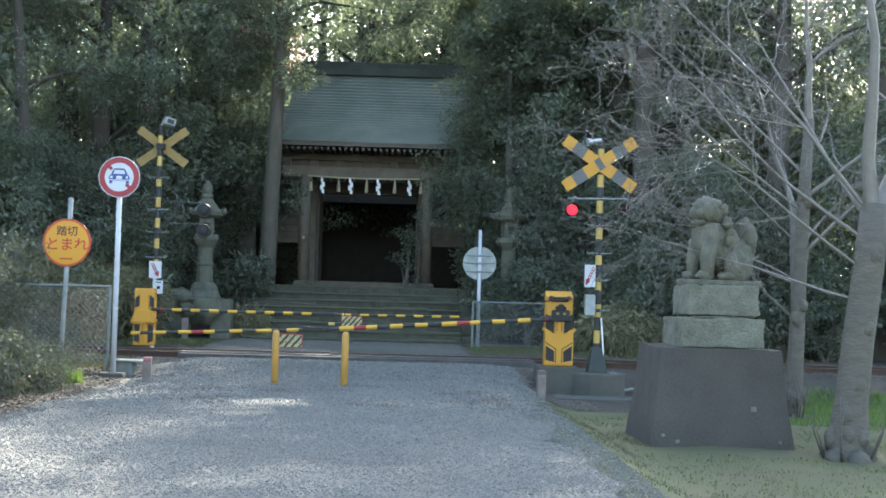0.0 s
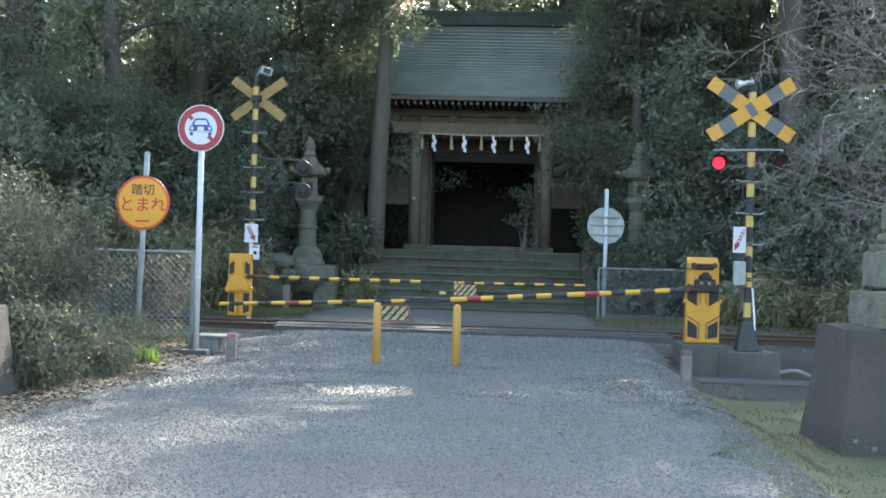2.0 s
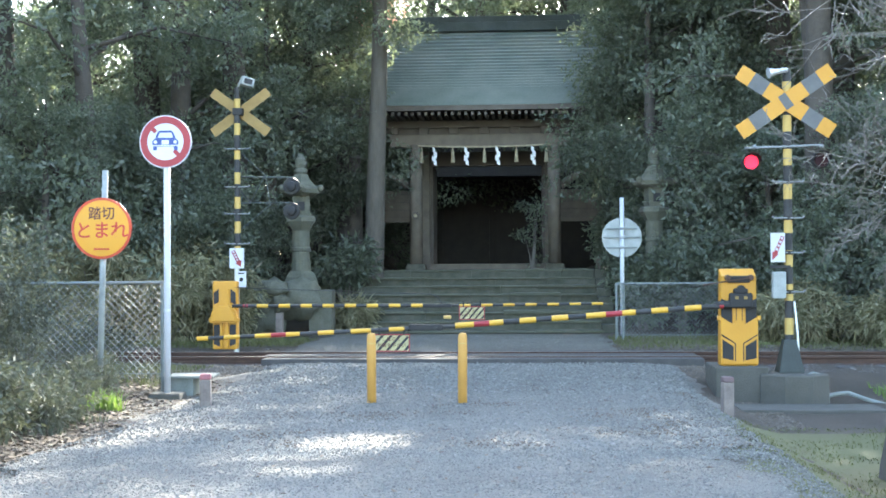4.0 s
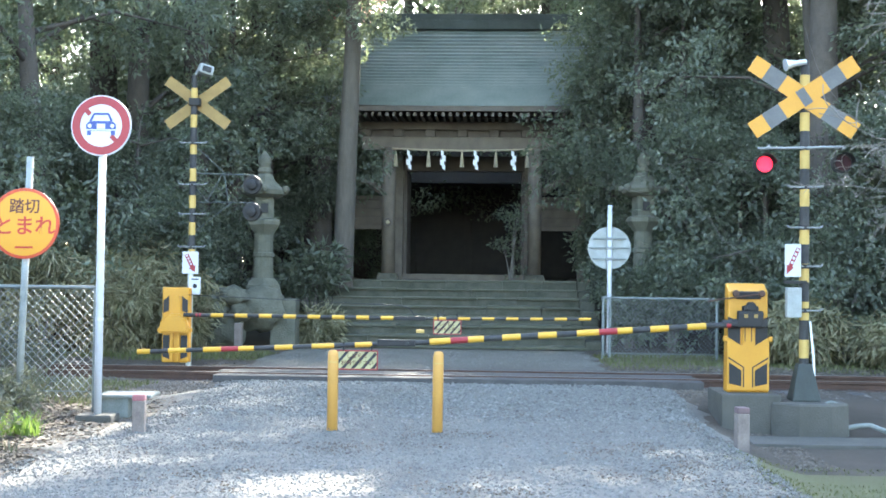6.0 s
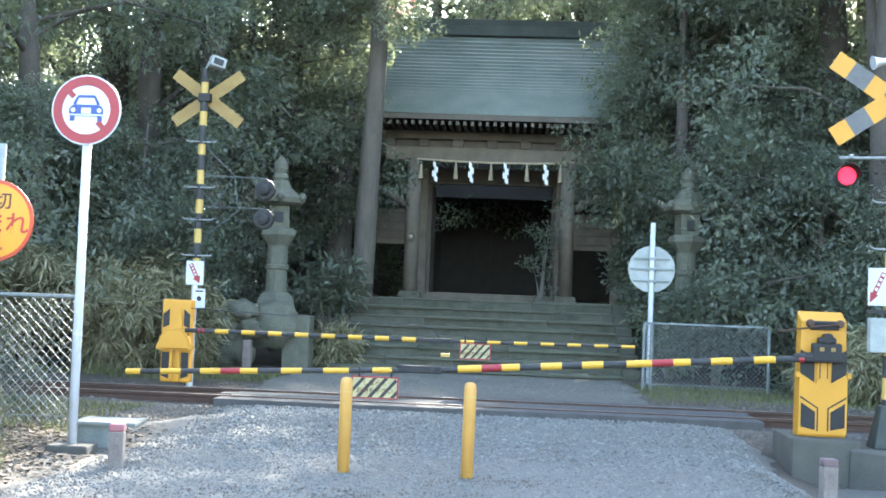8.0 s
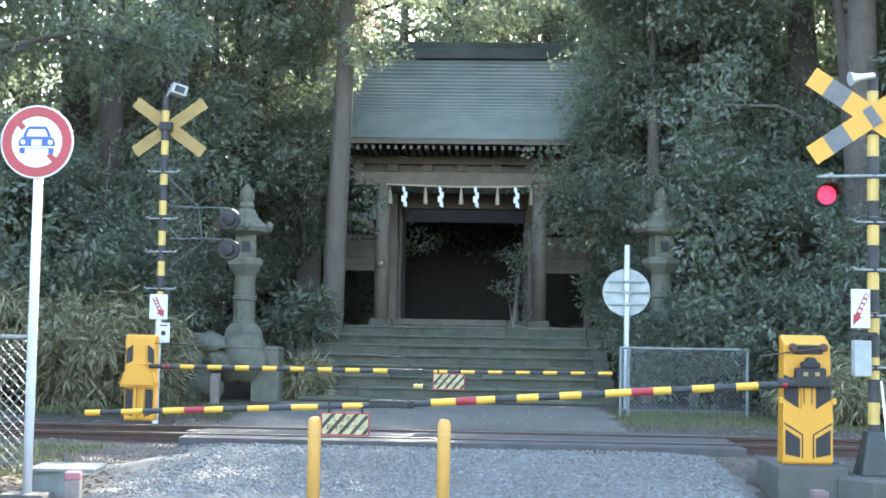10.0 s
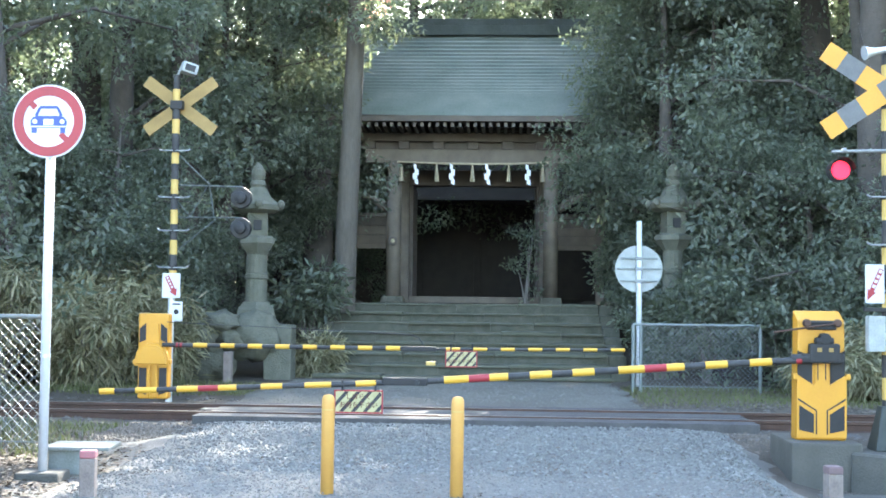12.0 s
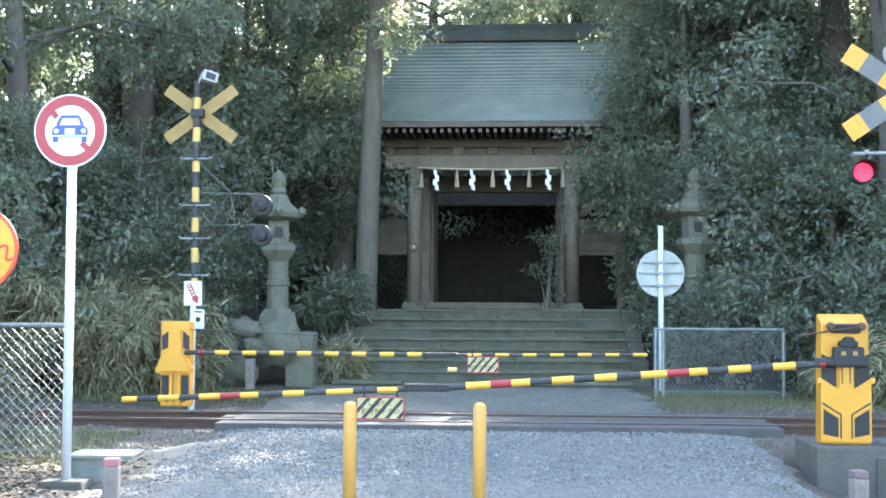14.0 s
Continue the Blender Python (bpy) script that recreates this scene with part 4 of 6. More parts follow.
def lion_dog_mesh():
    """A seated stone lion-dog that looks along -x, base at z 0."""
    bm = bmesh.new()
    box(bm, (-0.42, -0.25, 0.0), (0.42, 0.25, 0.07), 0.015)
    lump(bm, (0.2, 0, 0.3), (0.24, 0.22, 0.27), 1)          # haunches
    lump(bm, (0.03, 0, 0.42), (0.24, 0.19, 0.26), 2)        # trunk
    lump(bm, (-0.16, 0, 0.5), (0.19, 0.2, 0.26), 3)         # chest
    for s in (-1, 1):
        tube(bm, [(-0.22, s * 0.12, 0.5), (-0.27, s * 0.13, 0.28), (-0.27, s * 0.13, 0.1)], [0.1, 0.085, 0.075], 10)
        lump(bm, (-0.31, s * 0.13, 0.11), (0.11, 0.075, 0.06), 4 + s)
        lump(bm, (0.1, s * 0.19, 0.22), (0.17, 0.09, 0.18), 6 + s)
        lump(bm, (-0.06, s * 0.2, 0.11), (0.12, 0.07, 0.05), 8 + s)
        lump(bm, (-0.08, s * 0.17, 0.83), (0.06, 0.035, 0.07), 10 + s, 0.15, sub=2)  # ears
    lump(bm, (-0.18, 0, 0.82), (0.19, 0.19, 0.16), 12, 0.28)  # head
    lump(bm, (-0.32, 0, 0.79), (0.085, 0.13, 0.075), 13, 0.2)        # muzzle
    lump(bm, (-0.31, 0, 0.69), (0.08, 0.11, 0.04), 14, 0.2)
    rngm = random.Random(3)
    for i in range(22):                                      # curled mane
        a = rngm.uniform(-1.9, 1.9)
        h = rngm.uniform(0.42, 0.74)
        lump(bm, (-0.08 + 0.1 * math.cos(a * 0.6), 0.2 * math.sin(a), h), (0.062, 0.055, 0.066), 20 + i, 0.2, 2)
    tube(bm, [(0.34, 0, 0.2), (0.39, 0, 0.4), (0.38, 0, 0.6), (0.32, 0, 0.74)], [0.08, 0.11, 0.1, 0.04], 10)
    for i in range(3):
        lump(bm, (0.34, 0.1 * (i - 1), 0.54 + 0.06 * (i == 1)), (0.1, 0.075, 0.17), 50 + i, 0.25, 3)
    return bm


def plinth_set(x, y, z, label, blocks=True):
    p = thing("stone_plinth", (x, y, z), label, "stone plinth", "lion-dog plinths")
    bm = bmesh.new()
    box(bm, (-0.73, -0.72, -0.1), (0.73, 0.72, 1.03), 0.0, 0.87)
    bmesh.ops.subdivide_edges(bm, edges=bm.edges[:], cuts=5, use_grid_fill=True)
    for v in bm.verts:
        t = 1 - (v.co.z + 0.1) / 1.13
        k = 1 + 0.05 * t * t
        v.co.x *= k
        v.co.y *= k
        v.co += 0.012 * noise.noise_vector(v.co * 4 + Vector((x, y, 0)))
    part("tapered_base", bm, M_STONE_DARK, p, "dark stained tapered base")
    for lo, hi, s in (((-0.4, -0.47, 1.03), (0.49, 0.47, 1.345), 1), ((-0.31, -0.4, 1.375), (0.46, 0.4, 1.7), 2), ((-0.25, -0.36, 1.345), (0.42, 0.36, 1.375), 3)) if blocks else ():
        bm = bmesh.new()
        box(bm, lo, hi, 0.02)
        bmesh.ops.subdivide_edges(bm, edges=[e for e in bm.edges if e.calc_length() > 0.2], cuts=6, use_grid_fill=True)
        for v in bm.verts:
            v.co += 0.022 * noise.noise_vector(v.co * 3.5 + Vector((s, x, 0))) + 0.014 * noise.noise_vector(v.co * 11 + Vector((s, 0, x)))
        part("stone_course", bm, M_STONE_PALE, p, "lichened pale stone block" if s < 3 else "")
    return p


pl = plinth_set(3.87, 13.0, -0.2, "tapered dark stone base with two lichened blocks on mossy lawn")
plinth_set(-4.68, 12.0, -0.22, "dark tapered stone base half hidden by bushes", False)
for sx, sz, sw in ((0.33, 0.42, 0.03), (-0.62, 0.13, 0.018), (-0.47, 0.07, 0.022), (0.6, 0.08, 0.018)):
    part("pale_fixing", B((sx - sw, -0.752 + 0.09 * (sz + 0.1), sz - sw), (sx + sw, -0.735 + 0.09 * (sz + 0.1) + 0.03, sz + sw * 0.7), 0.004), M_STONE_PALE, pl, "small pale fixing plate")
ld = part("stone_lion_dog", lion_dog_mesh(), M_STONE, smooth=True)
ld.matrix_basis = pose(3.98, 13.0, 1.49, 0, 0, 22) @ Matrix.Diagonal((0.92, 1.0, 1.0, 1))
tagged(ld, "weathered seated stone lion-dog guarding the shrine road", "statue")


def rock(name, c, r, seed, material, label):
    bm = bmesh.new()
    lump(bm, (0, 0, 0), r, seed, 0.3, 3)
    o = part(name, bm, material, smooth=True)
    o.location = c
    return tagged(o, label, "rock")


bm = bmesh.new()  # a hooked boulder, its head overhanging a hollow
lump(bm, (-0.22, 0, 0.72), (0.3, 0.3, 0.36), 1, 0.35)
lump(bm, (0.08, -0.05, 0.98), (0.32, 0.26, 0.18), 2, 0.35)
lump(bm, (0.24, -0.05, 0.7), (0.2, 0.22, 0.2), 3, 0.35)
lump(bm, (-0.1, 0.15, 0.3), (0.42, 0.3, 0.42), 4, 0.35)
hb = part("hooked_boulder", bm, M_STONE_SHADED, smooth=True)
hb.location = (-4.85, 29.0, ground_z(-4.85, 29.0))
tagged(hb, "lichened hooked boulder beside the stone lantern", "rock")
rock("boulder", (-4.25, 29.25, 0.85), (0.5, 0.36, 0.42), 9, M_STONE_SHADED, "rough mossy boulder, shade in its colour, at the lantern's foot")
sp = thing("stone_post", (-4.55, 28.6, ground_z(-4.55, 28.6)), "short pale squared stone post before a boulder", "stone post")
part("shaft", B((-0.07, -0.07, -0.1), (0.07, 0.07, 0.5), 0.012), M_MARK, sp)
bp = thing("stone_block", (-3.85, 29.4, ground_z(-3.85, 29.4)), "upright grey stone block at the lantern's foot", "stone block")
part("block", B((-0.22, -0.25, -0.1), (0.26, 0.25, 1.05 - ground_z(-3.85, 29.4)), 0.03), M_STONE_SHADED, bp)


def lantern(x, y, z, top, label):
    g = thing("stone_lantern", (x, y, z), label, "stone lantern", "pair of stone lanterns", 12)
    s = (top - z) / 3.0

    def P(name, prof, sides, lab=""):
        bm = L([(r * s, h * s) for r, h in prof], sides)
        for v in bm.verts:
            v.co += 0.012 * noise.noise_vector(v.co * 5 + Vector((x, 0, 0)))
        return part(name, bm, M_STONE_SHADED, g, lab)

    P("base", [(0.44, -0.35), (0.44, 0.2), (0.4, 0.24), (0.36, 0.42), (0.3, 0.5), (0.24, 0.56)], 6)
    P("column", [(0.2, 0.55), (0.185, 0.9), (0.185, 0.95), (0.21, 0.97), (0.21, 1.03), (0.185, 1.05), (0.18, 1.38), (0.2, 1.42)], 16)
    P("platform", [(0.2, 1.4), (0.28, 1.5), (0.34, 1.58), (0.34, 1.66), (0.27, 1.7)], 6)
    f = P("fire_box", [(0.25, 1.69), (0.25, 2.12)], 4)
    # Raised black block in place of a cut opening, its shade in the colour.
    part("window", B((-0.07 * s, -0.21 * s, 1.8 * s), (0.07 * s, -0.16 * s, 1.98 * s), 0.004), M_BLACK, f, "black block for the window's shaded hollow")
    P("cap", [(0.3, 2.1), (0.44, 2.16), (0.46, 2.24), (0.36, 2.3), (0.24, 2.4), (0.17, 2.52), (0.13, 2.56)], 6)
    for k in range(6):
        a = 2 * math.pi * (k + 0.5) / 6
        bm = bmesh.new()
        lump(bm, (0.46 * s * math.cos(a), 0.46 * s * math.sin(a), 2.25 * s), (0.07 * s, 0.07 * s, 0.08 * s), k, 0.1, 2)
        part("curl", bm, M_STONE_SHADED, g, smooth=True)
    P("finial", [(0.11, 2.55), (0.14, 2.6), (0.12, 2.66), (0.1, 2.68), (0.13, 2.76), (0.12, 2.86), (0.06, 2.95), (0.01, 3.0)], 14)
    return g


lantern(-4.3, 29.6, 0.88, 3.88, "tall mossy stone lantern, shade in its colour, with curled cap beside the steps")
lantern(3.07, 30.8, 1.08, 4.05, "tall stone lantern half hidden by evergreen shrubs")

# ---- the steps ----
steps = thing("stone_steps", (0, STEP_Y0, 0), "wide dark mossy stone steps up to the shrine", "steps")
rng = random.Random(11)
for i in range(STEPS):
    z1 = 0.1 + (i + 1) * STEP_RISE - 0.08
    x = STEP_X0
    while x < STEP_X1 - 0.1:
        w = min(rng.uniform(0.8, 1.7), STEP_X1 - x)
        if STEP_X1 - x - w < 0.4:
            w = STEP_X1 - x
        part("step_stone", B((x + 0.001, i * STEP_RUN + rng.uniform(-0.006, 0.006), z1 - STEP_RISE - 0.12), (x + w - 0.001, (i + 1) * STEP_RUN + 0.1, z1 - 0.05), 0.01), M_STEP, steps)
        dz = rng.uniform(-0.03, 0.012)
        part("tread", B((x + 0.001, i * STEP_RUN - 0.045 + rng.uniform(-0.04, 0.03), z1 - 0.062), (x + w - 0.001, (i + 1) * STEP_RUN + 0.1, z1 + dz), 0.022), M_TREAD, steps)
        x += w
    for x0, x1 in ((STEP_X0 - 0.34, STEP_X0 - 0.004), (STEP_X1 + 0.004, STEP_X1 + 0.34)):  # edging stones
        part("edging_stone", B((x0, i * STEP_RUN + rng.uniform(-0.08, 0.08), -0.35), (x1, (i + 1) * STEP_RUN + 0.06, z1 + rng.uniform(-0.1, 0.0)), 0.03), M_STEP, steps)
TERR_Z = 0.1 + STEPS * STEP_RISE - 0.08
terrace = thing("stone_terrace", (-0.75, 36.5, TERR_Z), "mossy stone-edged terrace under the shrine gate", "terrace")
part("slab", B((-4.6, -2.8, -0.5), (4.6, 6.0, -0.01), 0.02), M_STEP, terrace)


# ---- the shrine gate ----
def shrine_gate(cx, y0, z0):
    g = thing("shrine_gate", (cx, y0, z0), "old timber shrine gate with a broad blue-grey shingled roof", "shrine gate")
    top = 3.3
    for px in (-1.82, 1.82):
        for py in (0.0, 2.2, 4.2):
            c = part("column", T([(px, py, 0.14), (px, py, top)], 0.17, 18), M_WOOD, g, smooth=True)
            part("column_base", B((px - 0.28, py - 0.28, -0.02), (px + 0.28, py + 0.28, 0.15), 0.04, 0.85), M_STONE, c, "stone column base")
    for px in (-1.72, 1.72):
        part("door_post", B((px - 0.12, 1.75, 0.0), (px + 0.12, 1.98, top), 0.015), M_WOOD, g)
    part("lintel", B((-2.5, -0.12, 3.24), (2.5, 0.12, 3.56), 0.02), M_WOOD, g)
    part("upper_beam", B((-2.9, -0.14, 3.74), (2.9, 0.14, 3.94), 0.02), M_WOOD_DARK, g)
    part("frieze_board", B((-2.6, 0.05, 3.56), (2.6, 0.09, 3.74), 0.004), M_WOOD_DARK, g)
    for i in range(7):
        x = -2.4 + 0.8 * i
        part("bearing_block", B((x - 0.13, -0.15, 3.56), (x + 0.13, 0.15, 3.74), 0.03), M_WOOD_DARK, g)
    part("threshold", B((-1.6, 1.8, 0.0), (1.6, 2.3, 0.16), 0.02), M_WOOD, g)
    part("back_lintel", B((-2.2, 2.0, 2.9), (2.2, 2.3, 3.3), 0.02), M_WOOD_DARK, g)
    for s in (-1, 1):  # side bays, half boarded
        sx0, sx1 = sorted((s * 1.95, s * 3.1))
        part("side_board", B((sx0, 2.0, 1.4), (sx1, 2.08, 2.15), 0.01), M_WOOD_DARK, g)
        part("side_rail", B((sx0, 1.92, 1.33), (sx1, 2.04, 1.45), 0.01), M_WOOD, g)
        part("side_rail", B((sx0, 1.92, 2.12), (sx1, 2.04, 2.22), 0.01), M_WOOD, g)
        part("side_post", B((s * 3.1 - 0.1, 1.9, 0.0), (s * 3.1 + 0.1, 2.1, 3.4), 0.01), M_WOOD, g)
        part("brace", T([(s * 2.0, 0.3, 2.2), (s * 2.35, 0.3, 2.45), (s * 2.75, 0.3, 2.55), (s * 3.1, 0.3, 2.5)], [0.1, 0.09, 0.08, 0.06], 10), M_WOOD, g)
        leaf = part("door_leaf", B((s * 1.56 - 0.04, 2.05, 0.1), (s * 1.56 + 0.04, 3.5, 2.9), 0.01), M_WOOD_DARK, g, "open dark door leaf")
    knob = part("column_fitting", L([(0.1, -0.26), (0.11, -0.2), (0.08, -0.15)], 20, "y", (-1.82, 0, 1.42)), M_WOOD_DARK, g, "round dark fitting on the column")
    part("fitting_boss", L([(0.03, -0.29), (0.05, -0.262)], 14, "y", (-1.82, 0, 1.42)), M_STRAW, knob)
    for i in range(3):  # boarding of the side bays
        for q in (-1, 1):
            part("bay_board", B((min(q * 2.0, q * 3.0), 1.96, 1.46 + i * 0.22), (max(q * 2.0, q * 3.0), 1.99, 1.665 + i * 0.22), 0.006), M_WOOD, g)
    # roof
    half, ye, ze, yr, zr = 3.8, -1.45, 4.16, 2.1, 6.75
    n = 25
    bm = bmesh.new()
    for side in (0, 1):
        for i in range(n):
            t0, t1 = i / n, (i + 1) / n
            f = lambda t: (ye + (yr - ye) * t, ze + (zr - ze) * (0.72 * t + 0.28 * t * t))
            (ya, za), (yb, zb) = f(t0), f(t1)
            if side:
                ya, yb = 2 * yr - ya, 2 * yr - yb
            lift = lambda x, t: 0.08 * (abs(x) / half) ** 4 * (1 - t)
            segs = 10
            for k in range(segs):
                xa, xb = -half + 2 * half * k / segs, -half + 2 * half * (k + 1) / segs
                p = [bm.verts.new(c) for c in ((xa, ya, za + lift(xa, t0) + 0.075), (xb, ya, za + lift(xb, t0) + 0.075), (xb, yb, zb + lift(xb, t1) + 0.008), (xa, yb, zb + lift(xa, t1) + 0.008))]
                yi = ya + (-0.05 if side else 0.05)
                q = [bm.verts.new(c) for c in ((xa, yi, za + lift(xa, t0)), (xb, yi, za + lift(xb, t0)))]
                bm.faces.new(p if not side else p[::-1])
                bm.faces.new((q[0], q[1], p[1], p[0]) if not side else (p[0], p[1], q[1], q[0]))
    part("roof_shingles", bm, M_ROOF, g, "fine blue-grey shingle courses")
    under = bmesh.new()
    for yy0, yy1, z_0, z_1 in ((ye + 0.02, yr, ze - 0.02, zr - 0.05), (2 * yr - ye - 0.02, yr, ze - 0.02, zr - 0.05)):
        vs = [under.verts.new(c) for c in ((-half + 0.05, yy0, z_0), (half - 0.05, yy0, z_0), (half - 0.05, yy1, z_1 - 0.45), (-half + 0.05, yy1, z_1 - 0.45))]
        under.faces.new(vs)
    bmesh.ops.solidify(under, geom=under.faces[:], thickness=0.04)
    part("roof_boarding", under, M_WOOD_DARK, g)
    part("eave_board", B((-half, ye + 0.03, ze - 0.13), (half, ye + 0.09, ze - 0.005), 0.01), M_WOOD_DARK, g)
    # Rafter colour is dark partly for the shade under the eave.
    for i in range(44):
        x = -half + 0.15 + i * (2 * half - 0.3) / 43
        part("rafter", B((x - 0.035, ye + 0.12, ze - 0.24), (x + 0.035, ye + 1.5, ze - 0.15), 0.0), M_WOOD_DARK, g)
    part("ridge", B((-half + 0.1, yr - 0.28, zr - 0.1), (half - 0.1, yr + 0.28, zr + 0.16), 0.03), M_RIDGE, g)
    part("ridge_cap", B((-half - 0.05, yr - 0.18, zr + 0.16), (half + 0.05, yr + 0.18, zr + 0.34), 0.04), M_RIDGE, g)
    for s in (-1, 1):
        gable = S([(ye + 0.8, ze + 0.1), (2 * yr - ye - 0.8, ze + 0.1), (yr, zr - 0.4)], 0, 0.08)
        gable.transform(pose(s * (half - 0.7), 0, 0, 0, 0, 90))
        part("gable_board", gable, M_WOOD_DARK, g)
    return g


GATE_Z = TERR_Z
gate = shrine_gate(-0.75, 37.0, GATE_Z)
# Added hall, a dark backing to close the view through the gate.
back = thing("shrine_hall", (-0.75, 47, ground_z(0, 47)), "timber hall added as dark backing, deep shade put into its colour", "shrine hall")
part("wall", B((-6, 0, -0.3), (6, 5, 3.2), 0.05), M_HALL_SHADE, back)
part("roof", B((-7.5, -1.6, 3.2), (7.5, 6.5, 6.0), 0.1, 0.3), M_HALL_SHADE, back)
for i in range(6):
    part("door_panel", B((-5.4 + i * 1.8, -0.06, 0.3), (-3.8 + i * 1.8, -0.005, 2.6), 0.02), M_HALL_SHADE, back)

rope = thing("sacred_rope", (-0.75, 36.85, GATE_Z + 3.23), "straw rope with white zigzag paper strips and straw tassels", "sacred rope")
part("rope", T([(-1.75, 0, 0.03), (-0.9, 0, 0.0), (0, 0, -0.01), (0.9, 0, 0.0), (1.75, 0, 0.03)], 0.025, 10), M_STRAW, rope)


def shide(x):
    bm = bmesh.new()
    z, u = 0.0, 0.0
    for i, (w, h) in enumerate(((0.07, 0.13), (0.09, 0.14), (0.1, 0.14), (0.08, 0.12))):
        o = (0.02 if i % 2 else -0.02)
        slab(bm, [(x + o - w / 2, z), (x + o + w / 2, z - 0.04), (x + o + w / 2, z - h - 0.04), (x + o - w / 2, z - h)], -0.03 - 0.012 * i, 0.004)
        z -= h * 0.85
    part("paper_strip", bm, M_PAPER, rope, "white zigzag paper strip")


def tassel(x):
    part("tassel", T([(x, 0, 0.0), (x, 0, -0.12), (x, 0, -0.42)], [0.012, 0.03, 0.06], 8), M_STRAW, rope)


for x in (-1.31, -0.47, 0.35, 1.28):
    shide(x)
for x in (-1.65, -0.83, 0.0, 0.84, 1.62):
    tassel(x)


# ---- plants ----
def leaf_cloud(name, clumps, per, spread, length, width, material, seed, droop=0.3, up=0.35):
    """Many small folded leaves in clumps, as one mesh. clumps: centres."""
    rs = np.random.RandomState(seed)
    n = len(clumps) * per
    c = np.repeat(np.array(clumps), per, axis=0)
    d = rs.normal(size=(n, 3))
    d /= np.linalg.norm(d, axis=1)[:, None]
    pos = c + d * (spread * rs.uniform(0.15, 1.0, n) ** 0.6)[:, None] * np.array([1, 1, 0.62])
    ax = d * 0.7 + rs.normal(size=(n, 3)) * 0.6 + np.array([0, 0, -droop])
    ax /= np.linalg.norm(ax, axis=1)[:, None]
    nrm = rs.normal(size=(n, 3)) * 0.6 + np.array([0, 0, up + 0.4])
    sd = np.cross(ax, nrm)
    sd /= np.linalg.norm(sd, axis=1)[:, None] + 1e-9
    nn = np.cross(sd, ax)
    ln = (length * rs.uniform(0.6, 1.15, n))[:, None]
    wd = (width * rs.uniform(0.7, 1.1, n))[:, None]
    v = np.empty((n, 4, 3))
    v[:, 0] = pos
    v[:, 1] = pos + ax * ln * 0.45 + sd * wd * 0.5 + nn * wd * 0.18
    v[:, 2] = pos + ax * ln - nn * ln * 0.08
    v[:, 3] = pos + ax * ln * 0.45 - sd * wd * 0.5 + nn * wd * 0.18
    me = bpy.data.meshes.new(name)
    idx = np.arange(n)[:, None] * 4
    tri = np.concatenate([idx + np.array([0, 1, 2]), idx + np.array([0, 2, 3])], axis=1).reshape(-1, 3)
    me.vertices.add(n * 4)
    me.vertices.foreach_set("co", v.reshape(-1))
    me.loops.add(len(tri) * 3)
    me.loops.foreach_set("vertex_index", tri.reshape(-1).astype(np.int32))
    me.polygons.add(len(tri))
    me.polygons.foreach_set("loop_start", (np.arange(len(tri)) * 3).astype(np.int32))
    me.update(calc_edges=True)
    me.materials.append(material)
    return me


def blob_points(rng, n, centre, r, hollow=0.45):
    out = []
    while len(out) < n:
        p = Vector((rng.uniform(-1, 1), rng.uniform(-1, 1), rng.uniform(-1, 1)))
        q = p.length
        lim = 0.78 + 0.42 * noise.noise(p.normalized() * 1.7 + Vector(centre) * 0.37)
        if q < lim and (q > hollow * lim or rng.random() < 0.25):
            out.append((centre[0] + p.x * r[0], centre[1] + p.y * r[1], centre[2] + p.z * r[2]))
    return out


def evergreen(seed, height, bole, radius, lean=0.0, clumps=210, per=62, material=None, leaf=(0.152, 0.064)):
    """A broad-leaved evergreen: trunk with limbs, and an uneven crown. Built at the origin."""
    rng = random.Random(seed)
    g = thing("tree", (0, 0, 0), "tall dark evergreen tree with glossy leaves in the grove", "tree", "evergreen trees of the grove")
    bm = bmesh.new()
    r0 = 0.02 * height
    pts = [(lean * t * t + 0.12 * math.sin(3 * t + seed), 0.1 * math.cos(2.4 * t + seed), -0.3 + (height * 0.9 + 0.3) * t) for t in (0, 0.08, 0.2, 0.35, 0.5, 0.65, 0.8, 1.0)]
    tube(bm, pts, [r0 * 1.5, r0 * 1.1, r0, r0 * 0.9, r0 * 0.75, r0 * 0.55, r0 * 0.35, 0.02], 10)
    cl = []
    for i in range(13):
        t = rng.uniform(bole / height, 0.92)
        a = rng.uniform(0, 6.28)
        p = Vector((lean * t * t, 0, height * 0.9 * t))
        ln = radius * rng.uniform(0.6, 1.1) * (1.05 - 0.6 * max(0, (t - 0.5)))
        e = p + Vector((math.cos(a) * ln, math.sin(a) * ln, ln * rng.uniform(-0.05, 0.5)))
        m = p.lerp(e, 0.5) + Vector((0, 0, 0.12 * ln))
        tube(bm, [p, m, e], [r0 * 0.26, r0 * 0.14, 0.01], 6)
        k = clumps // 13
        cl += blob_points(rng, k, tuple(m.lerp(e, 0.55)), (ln * 0.62, ln * 0.62, ln * 0.42), 0.2)
    part("trunk", bm, M_GROVE_BARK, g, smooth=True)
    me = leaf_cloud("crown", cl, per, 0.5, leaf[0], leaf[1], material or M_LEAF, seed)
    o = new("crown", me)
    o.parent = g
    return g


